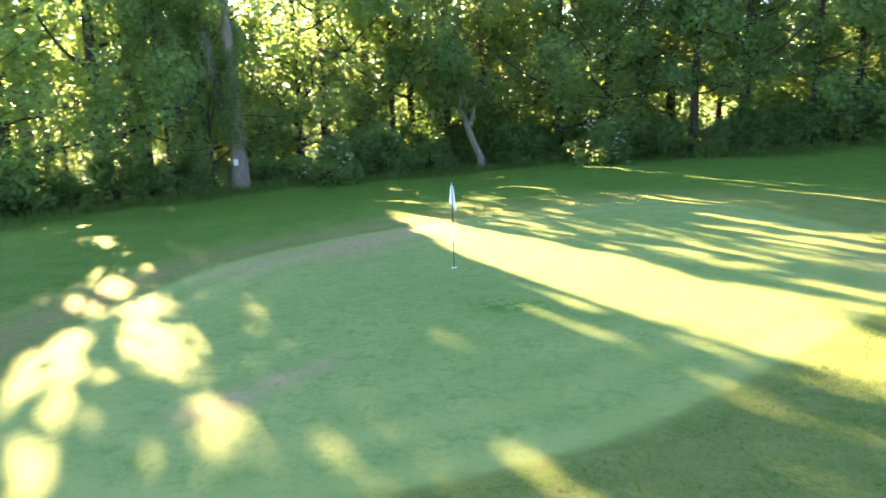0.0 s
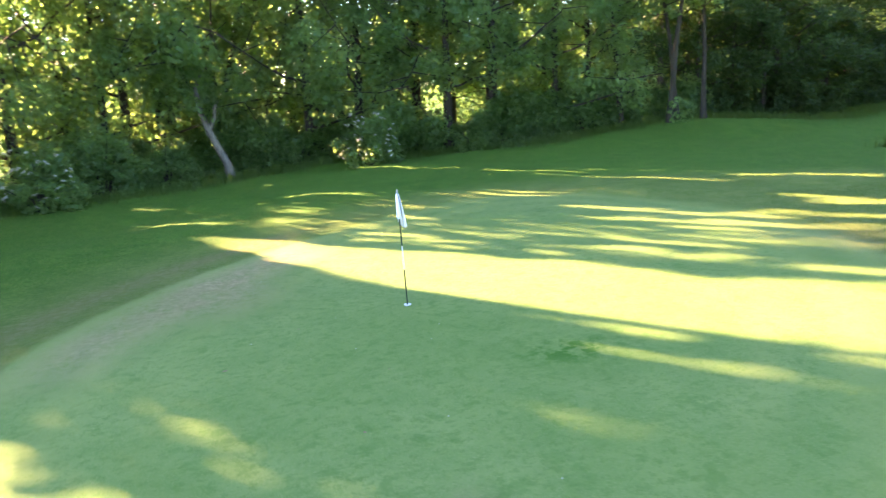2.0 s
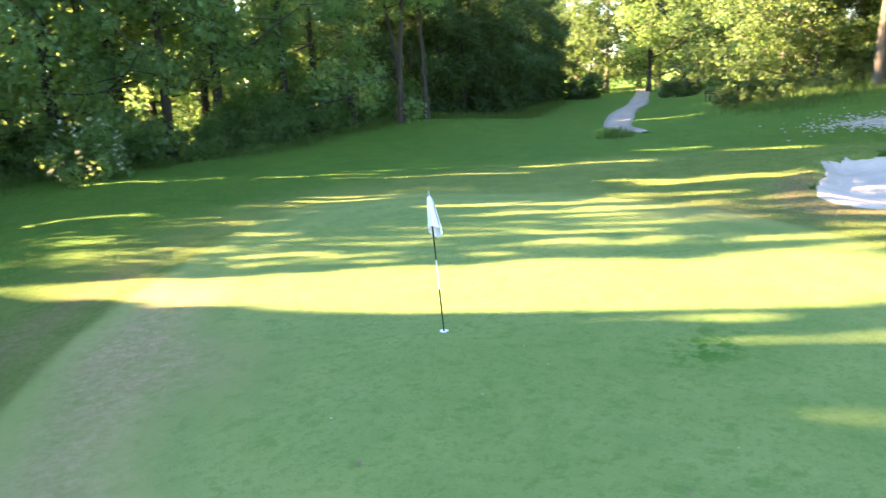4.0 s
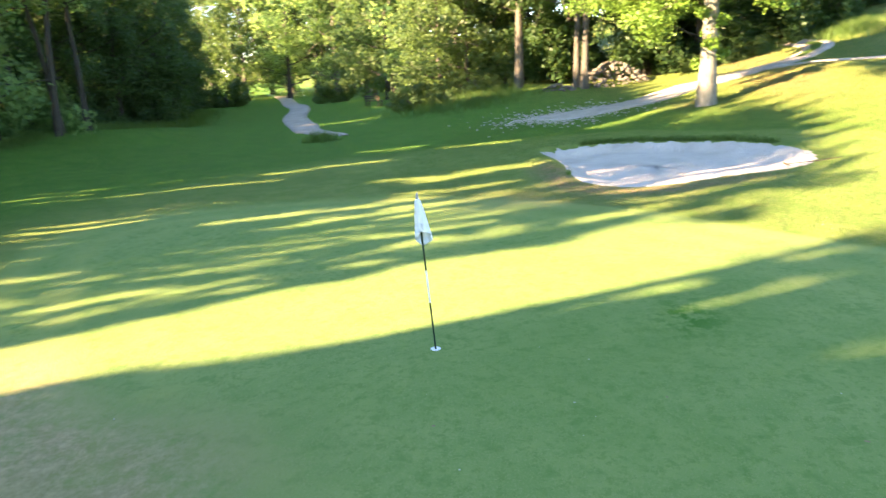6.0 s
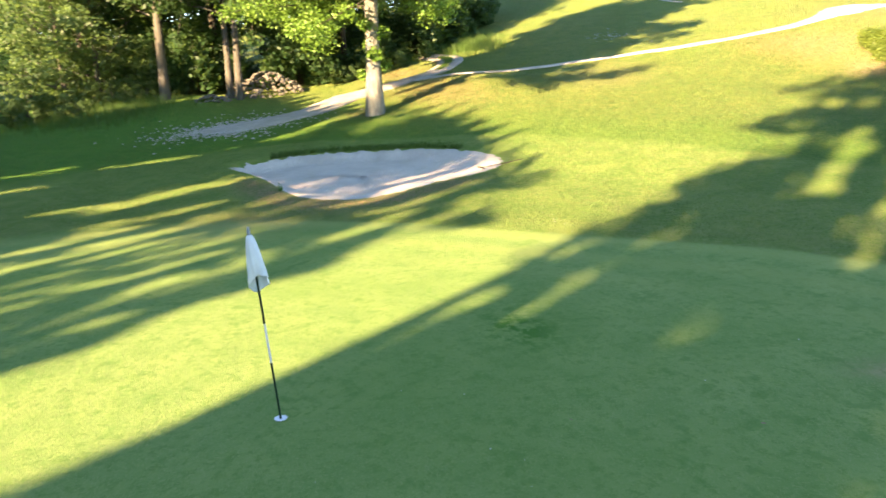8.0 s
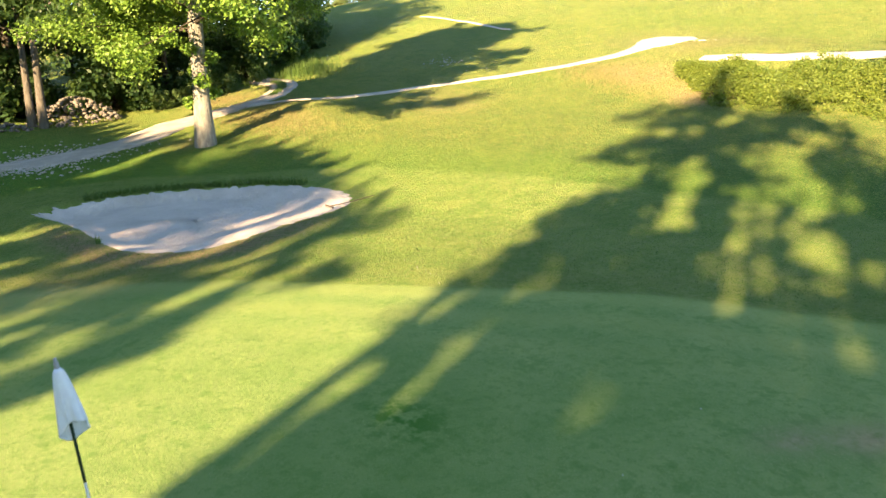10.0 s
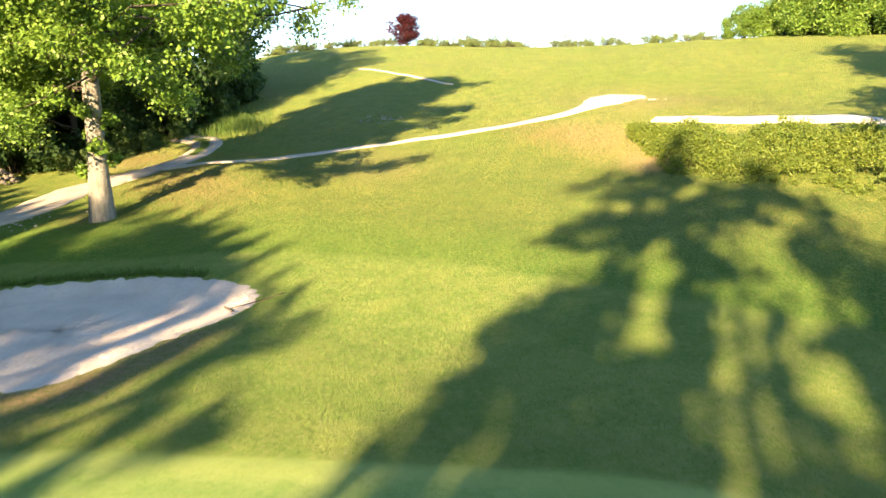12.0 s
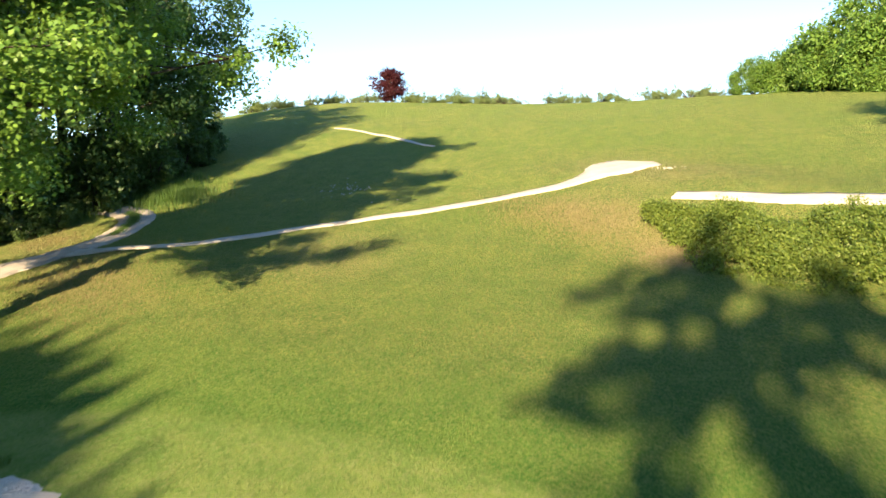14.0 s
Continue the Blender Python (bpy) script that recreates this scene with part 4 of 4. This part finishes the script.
# ---- hill top ----
HEDGE_BUSH = [bush_meshes("ridge_bush_a", 25, 1.1, 3.6, 2200, 0.12, LEAF_RIDGE), bush_meshes("ridge_bush_b", 26, 1.9, 2.0, 2000, 0.12, LEAF_RIDGE)]
RED = tree_meshes("copper_tree", 17, 4.2, 1.5, 0.5, 0.10, 10000, 0.17, LEAF_RED, BARK, limbs=14, clump=0.72)
plant("copper_tree", RED, 82.0, -50.6, "small copper-leaved tree on the hill top", "tree", "", 0, (1.25, 1.25, 0.85))
ridge = np.random.default_rng(9)
RIDGE = np.array([(98, -34), (94, -39), (87, -46), (82, -50.5), (78, -53), (71.5, -56.8), (66, -60.5), (58, -65.3), (53, -68.4), (48, -71.5)], float)
rs = np.concatenate([[0], np.cumsum(np.linalg.norm(np.diff(RIDGE, axis=0), axis=1))])
for s in np.arange(0, rs[-1], 0.95):
    x, y = (np.interp(s, rs, RIDGE[:, k]) + ridge.uniform(-0.6, 1.2) * (1, -1)[k] for k in (0, 1))
    if abs(s - np.interp(82, RIDGE[::-1, 0], rs[::-1])) < 1.4 or 0.62 < s / rs[-1] < 0.68 or ridge.random() < 0.12:
        continue
    size = ridge.uniform(0.4, 1.1) * (1.0 if s < rs[-1] * 0.8 else 1.0 + 2.2 * (s / rs[-1] - 0.8))
    plant("ridge_bush", HEDGE_BUSH[int(ridge.integers(2))], x, y, "low sunlit bush on the skyline of the hill", "bush", "skyline bushes", ridge.uniform(0, 360), size, names=("stem", "foliage"))
for x, y, k, size, turn in ((46.0, -71, 2, 0.8, 0), (43.6, -71.5, 2, 0.9, 60), (41.3, -71, 0, 1.2, 120), (40.5, -74, 2, 1.2, 30), (38.5, -70.2, 2, 0.9, 180), (36, -69.5, 0, 1.3, 240), (33.5, -68.5, 2, 1.3, 300), (36.5, -73, 2, 1.9, 20), (33, -72, 2, 1.9, 80),
                            (30.5, -67.5, 0, 1.3, 140), (28, -67, 2, 1.0, 200), (29, -71, 2, 1.5, 100), (25, -66, 2, 1.2, 10), (42.8, -75, 2, 1.1, 210)):
    plant("thicket_bush", THICKET[k], x, y, "broad leafy bush in the thicket on the hill", "bush", "hill thicket", turn, size, names=("stem", "foliage"))


# ---- hedge on the bank ----
def bank_hedge():
    r = np.random.default_rng(71)
    centres, sizes = [], []
    for _ in range(1300):
        x = r.uniform(0, 21.4)
        back = -28.6 - 0.36 * (17.8 - x) if x < 17.8 else -28.6 + 0.25 * (x - 17.8)
        front = -26.2 - 0.02 * (x - 14) ** 2 * (x < 14) if x < 17 else -26.2 - 0.45 * (x - 17)
        f = r.random() * 1.18
        y = back + (front - back) * f
        lump = 0.75 + 0.22 * math.sin(x * 1.7 + y) + 0.2 * math.sin(x * 0.63 + 2 * y + 1)
        top = 1.2 * lump * math.sin(math.pi * min(1.0, max(0.05, f * 0.78 + 0.1))) * min(1.0, 0.45 + 0.2 * (21.4 - x))
        centres.append((x, y, height(x, y) + top * r.uniform(0.55, 1.05)))
        sizes.append(r.uniform(0.16, 0.48) * (1 if f < 1 else 0.6))
    me = mesh_np("bank_hedge", *leaf_cloud(r, centres, sizes, 150000, 0.08, 0.8, 0.3), LEAF_HEDGE)
    tagged(new("bank_hedge", me), "wide bramble hedge covering the bank below the path", "hedge", kind="stuff")


bank_hedge()


# ---- grasses ----
def blades(r, xy, h, w, lean=0.5):
    n = len(xy)
    z = height(xy[:, 0], xy[:, 1])
    a = r.random(n) * 6.283
    hh = h * (0.5 + r.random(n))
    d = np.column_stack([np.cos(a), np.sin(a)])
    base = np.column_stack([xy, z - 0.02])
    off = np.column_stack([-d[:, 1], d[:, 0], np.zeros(n)]) * (w * (0.6 + 0.8 * r.random(n)))[:, None]
    tip = base + np.column_stack([d * (hh * lean * r.random(n))[:, None], hh])
    vs = np.stack([base - off, base + off, tip], 1)
    return vs.reshape(-1, 3), np.arange(n * 3).reshape(-1, 3)


def grass(name, r, xy, h, w, mat, label, lean=0.5):
    me = mesh_np(name, *blades(r, xy, h, w, lean), mat)
    return tagged(new(name, me), label, "grass", kind="stuff")


gr = np.random.default_rng(81)
s = gr.uniform(0, seg[-1] * 0.8, 26000)
edge_xy = np.column_stack([np.interp(s, seg, EDGE[:, k]) for k in (0, 1)]) - inward * (gr.normal(1.6, 0.9, 26000))[:, None] + gr.normal(0, 0.4, (26000, 2))
grass("edge_grass", gr, edge_xy, 0.42, 0.018, BLADE, "long uncut grass along the wood's edge")
bank = np.concatenate([np.column_stack([gr.normal(40.6, 2.0, 5000), gr.normal(8.8, 1.8, 5000)]), np.column_stack([gr.normal(49.5, 2.6, 5000), gr.normal(-16.6, 1.2, 5000)]),
                       np.column_stack([gr.normal(26.9, 0.5, 500), gr.normal(13.4, 0.4, 500)]), np.column_stack([gr.normal(47.4, 0.8, 2200), gr.normal(-10.6, 0.7, 2200)])])
grass("long_grass", gr, bank, 0.48, 0.022, BLADE, "tufts of long pale green grass")
along = gr.random(5000)
rut = np.column_stack([np.interp(along, [0, 0.4, 0.7, 1], [39.6, 41.6, 43.6, 45.8]), np.interp(along, [0, 0.4, 0.7, 1], [-12.3, -13.5, -14.0, -14.0])]) + gr.normal(0, 0.16, (5000, 2))
grass("rut_grass", gr, rut, 0.16, 0.02, BLADE, "strip of grass between two wheel ruts")
dry_xy = np.concatenate([np.column_stack([gr.normal(31.5, 3.0, 5000), gr.normal(-9.8, 1.4, 5000)]), np.column_stack([gr.normal(24.5, 3.0, 5000), gr.normal(-26.8, 1.1, 5000)]), np.column_stack([gr.normal(42.5, 2.0, 3000), gr.normal(-10.2, 1.1, 3000)])])
grass("dry_grass", gr, dry_xy, 0.10, 0.013, DRY_BLADE, "dry straw-coloured grass on the bank", 1.0)
lip = BUNKER[gr.integers(0, len(BUNKER), 16000)] + gr.normal(0, 0.16, (16000, 2))
grass("bunker_grass", gr, lip[(inside(lip[:, 0], lip[:, 1], BUNKER) < 0.05) & (lip[:, 0] + 0.6 * lip[:, 1] > 13.5) & (lip[:, 1] < -0.6)], 0.17, 0.013, BLADE, "ragged grass along the bunker's lip", 1.0)
rough_xy = np.column_stack([gr.uniform(-2, 32, 260000), gr.uniform(-27, 6, 260000)])
keep = (inside(rough_xy[:, 0], rough_xy[:, 1], GREEN) < -0.4) & (inside(rough_xy[:, 0], rough_xy[:, 1], BUNKER) < -0.1)
keep &= rough_xy[:, 1] < 0.9 * rough_xy[:, 0] - 6
grass("turf_grass", gr, rough_xy[keep], 0.045, 0.012, BLADE, "short mown grass blades", 1.2)


# ---- flag ----
def flag():
    ob = new("golf_flag")
    lean = Vector((-0.04, 0.17, 2.12)).normalized()
    ob.matrix_world = Matrix.LocRotScale((0, 0, height(0, 0)), lean.to_track_quat("Z", "Y"), None)
    for a, b, mat, label in ((-0.08, 0.66, POLE_DARK, "dark green pole section"), (0.66, 1.10, POLE_WHITE, "white pole section"), (1.10, 2.06, POLE_DARK, "dark green pole section")):
        part("pole_section", mesh_np("pole_section", *tube([(0, 0, a), (0, 0, b)], [0.0125, 0.0115], 12), mat, True), ob, label)
    part("ferrule", mesh_np("ferrule", *tube([(0, 0, 2.04), (0, 0, 2.09), (0, 0, 2.10), (0, 0, 2.125), (0, 0, 2.13)], [0.018, 0.018, 0.012, 0.012, 0.001], 12), STEEL, True), ob, "grey metal cap")
    # hanging cloth: folded close to the pole, its free corner down
    n, m = 40, 26
    u, v = np.meshgrid(np.linspace(0, 1, n), np.linspace(0, 1, m), indexing="ij")
    turn = radians(100) + u * radians(330)
    wide = 0.016 + 0.078 * v ** 0.5 * (1 + 0.28 * np.sin(turn * 3 + 0.5) * v + 0.12 * np.sin(turn * 7) * v)
    x = np.cos(turn) * wide * 0.8 - 0.02 * v
    y = np.sin(turn) * wide + 0.035 * v
    z = 2.045 - v * (0.52 + 0.10 * np.sin(u * 5.2 + 0.4)) - 0.02 * np.sin(turn * 2) * v
    i, j = np.meshgrid(np.arange(n - 1), np.arange(m - 1), indexing="ij")
    f = np.stack([i * m + j, (i + 1) * m + j, (i + 1) * m + j + 1, i * m + j + 1], -1).reshape(-1, 4)
    cloth = part("flag_cloth", mesh_np("flag_cloth", np.stack([x, y, z], -1).reshape(-1, 3), f, CLOTH, True), ob, "limp white flag cloth")
    cloth.modifiers.new("thickness", "SOLIDIFY").thickness = 0.004
    tagged(ob, "striped golf flagstick with a limp white flag", "flagstick")
    cup = new("hole_cup")
    cup.location = (0, 0, height(0, 0))
    ring = tube([(0, 0, -0.12), (0, 0, 0.004), (0, 0, 0.010), (0, 0, 0.0115)], [0.054, 0.056, 0.062, 0.070], 24)
    part("rim", mesh_np("cup_rim", *ring, POLE_WHITE, True), cup)
    floor_disc = tube([(0, 0, 0.008), (0, 0, 0.009)], [0.056, 0.014], 24)
    part("liner", mesh_np("cup_liner", *floor_disc, CLOTH), cup)
    tagged(cup, "white plastic hole cup set in the green", "golf hole")


flag()


# ---- small things ----
def rake():
    ob = new("bunker_rake")
    ob.matrix_world = pose(14.75, -7.05, height(14.75, -7.05) + 0.06, 0, 0, -84)
    part("handle", mesh_np("rake_handle", *tube([(0, 0, 0.03), (0.8, 0.02, 0.10), (1.55, 0, 0.22)], [0.014, 0.014, 0.013], 8), WOOD_DARK, True), ob)
    part("head", mesh_np("rake_head", *tube([(0, -0.28, 0.03), (0, 0, 0.035), (0, 0.28, 0.03)], [0.02, 0.024, 0.02], 8), WOOD_DARK, True), ob)
    tine = mesh_np("rake_tine", *tube([(0, 0, 0.02), (-0.01, 0, -0.05)], [0.008, 0.004], 5), WOOD_DARK)
    for k in range(9):
        part("tine", tine, ob).location = (0, -0.26 + 0.065 * k, 0.02)
    tagged(ob, "dark bunker rake lying on the sand", "rake")


rake()


def box(bm, x, y, z, sx, sy, sz):
    return bmesh.ops.create_cube(bm, size=1, matrix=Matrix.Translation((x, y, z)) @ Matrix.Diagonal((sx, sy, sz, 1)))


def bench():
    ob = new("picnic_bench")
    ob.matrix_world = pose(52.0, 19.3, height(52.0, 19.3), 0, 0, 65)
    def plank(name, x, y, z, sx, sy, sz):
        bm = bmesh.new()
        box(bm, x, y, z, sx, sy, sz)
        bmesh.ops.bevel(bm, geom=bm.edges[:], offset=0.008, segments=1, affect="EDGES")
        part(name, mesh_bm(name, bm, WOOD_DARK), ob)
    for k in range(3):
        plank("seat_plank", 0, -0.15 + 0.15 * k, 0.46, 1.9, 0.13, 0.05)
    for k in range(2):
        plank("back_plank", 0, 0.25, 0.66 + 0.17 * k, 1.9, 0.045, 0.13)
    for x in (-0.75, 0.75):
        plank("leg", x, -0.15, 0.22, 0.1, 0.1, 0.44)
        plank("leg", x, 0.25, 0.42, 0.1, 0.08, 0.85)
    tagged(ob, "dark wooden bench on the grass beside the path", "bench")


bench()


def rock_meshes(count, seed):
    out = []
    r = np.random.default_rng(seed)
    for k in range(count):
        bm = bmesh.new()
        bmesh.ops.create_icosphere(bm, subdivisions=1, radius=0.5)
        for v in bm.verts:
            v.co *= 0.75 + 0.5 * r.random()
            v.co.z *= 0.6
        out.append(mesh_bm("rock", bm, STONE))
    return out


ROCKS = rock_meshes(5, 91)


def rock_pile(x, y, rx, ry, h, n, seed, label):
    ob = new("rock_pile")
    ob.location = (x, y, height(x, y))
    r = np.random.default_rng(seed)
    for k in range(n):
        a, d = r.random() * 6.283, math.sqrt(r.random())
        px, py = rx * d * math.cos(a), ry * d * math.sin(a)
        pz = h * (1 - d ** 1.5) + height(x + px, y + py) - height(x, y)
        e = part("rock", ROCKS[k % 5], ob)
        e.matrix_basis = pose(px, py, pz, r.uniform(-40, 40), r.uniform(-40, 40), r.uniform(0, 360)) @ Matrix.Scale(r.uniform(0.14, 0.36), 4)
    tagged(ob, label, "rock pile", "rock piles")


rock_pile(43.0, -1.2, 1.5, 2.6, 1.5, 290, 1, "heap of pale broken rocks under the trees")
rock_pile(41.2, 2.2, 0.7, 1.1, 0.35, 45, 2, "low heap of pale rocks beside the tree trunks")


def gravel(name, cx, cy, rx, ry, n, seed, size, label, turn=0.0):
    r = np.random.default_rng(seed)
    a, d = r.random(n) * 6.283, np.abs(r.normal(0, 0.5, n))
    px, py = rx * d * np.cos(a), ry * d * np.sin(a)
    c, s_ = math.cos(turn), math.sin(turn)
    px, py = cx + px * c - py * s_, cy + px * s_ + py * c
    base = np.array([(1, 0, 0), (0, 1, 0), (-1, 0, 0), (0, -1, 0), (0, 0, 0.7), (0, 0, -0.5)])
    tri = np.array([(0, 1, 4), (1, 2, 4), (2, 3, 4), (3, 0, 4), (1, 0, 5), (2, 1, 5), (3, 2, 5), (0, 3, 5)])
    vs = base[None] * (size * (0.4 + r.random((n, 1, 1)))) * (0.7 + 0.6 * r.random((n, 6, 1)))
    vs = vs + np.column_stack([px, py, height(px, py) + 0.02])[:, None]
    me = mesh_np(name, vs.reshape(-1, 3), (tri[None] + 6 * np.arange(n)[:, None, None]).reshape(-1, 3), CHALK)
    tagged(new(name, me), label, "gravel", kind="stuff")


gravel("path_gravel", 31.5, 0.8, 3.2, 4.2, 2600, 1, 0.06, "pale gravel washed out over the grass")
gravel("hill_gravel", 38.5, -24, 4.0, 2.0, 70, 2, 0.05, "pale stones scattered on the shaded hill")
gravel("junction_gravel", 24.9, -33.4, 0.8, 0.7, 40, 3, 0.04, "pale stones beside the footpath's end")
gravel("turf_stones", 7.4, -6.4, 1.1, 0.8, 18, 4, 0.009, "small pale stones in the turf")
def fallen_leaf(x, y, turn, size):
    """A curled brown leaf on the green."""
    n = 7
    u, v = np.meshgrid(np.linspace(-1, 1, n), np.linspace(-1, 1, 5), indexing="ij")
    wide = 0.55 * np.sqrt(np.maximum(0, 1 - u ** 2)) + 0.02
    co = np.stack([u * size, v * wide * size, size * (0.12 + 0.3 * np.abs(v) * wide + 0.15 * u ** 2)], -1).reshape(-1, 3)
    i, j = np.meshgrid(np.arange(n - 1), np.arange(4), indexing="ij")
    f = np.stack([i * 5 + j, (i + 1) * 5 + j, (i + 1) * 5 + j + 1, i * 5 + j + 1], -1).reshape(-1, 4)
    ob = new("fallen_leaf", mesh_np("fallen_leaf", co, f, DEAD_LEAF, True))
    ob.matrix_world = pose(x, y, height(x, y), 0, 0, turn)
    tagged(ob, "curled brown fallen leaf on the green", "leaf", "fallen leaves")


for x, y, turn, size in ((-3.23, -1.97, 20, 0.045), (-1.69, -4.68, 70, 0.03), (-2.03, -0.51, 130, 0.025), (-1.0, -2.9, 210, 0.02)):
    fallen_leaf(x, y, turn, size)
gravel("green_leaves", -1.5, -2.0, 5.0, 6.0, 12, 5, 0.011, "fallen leaves and debris on the green")
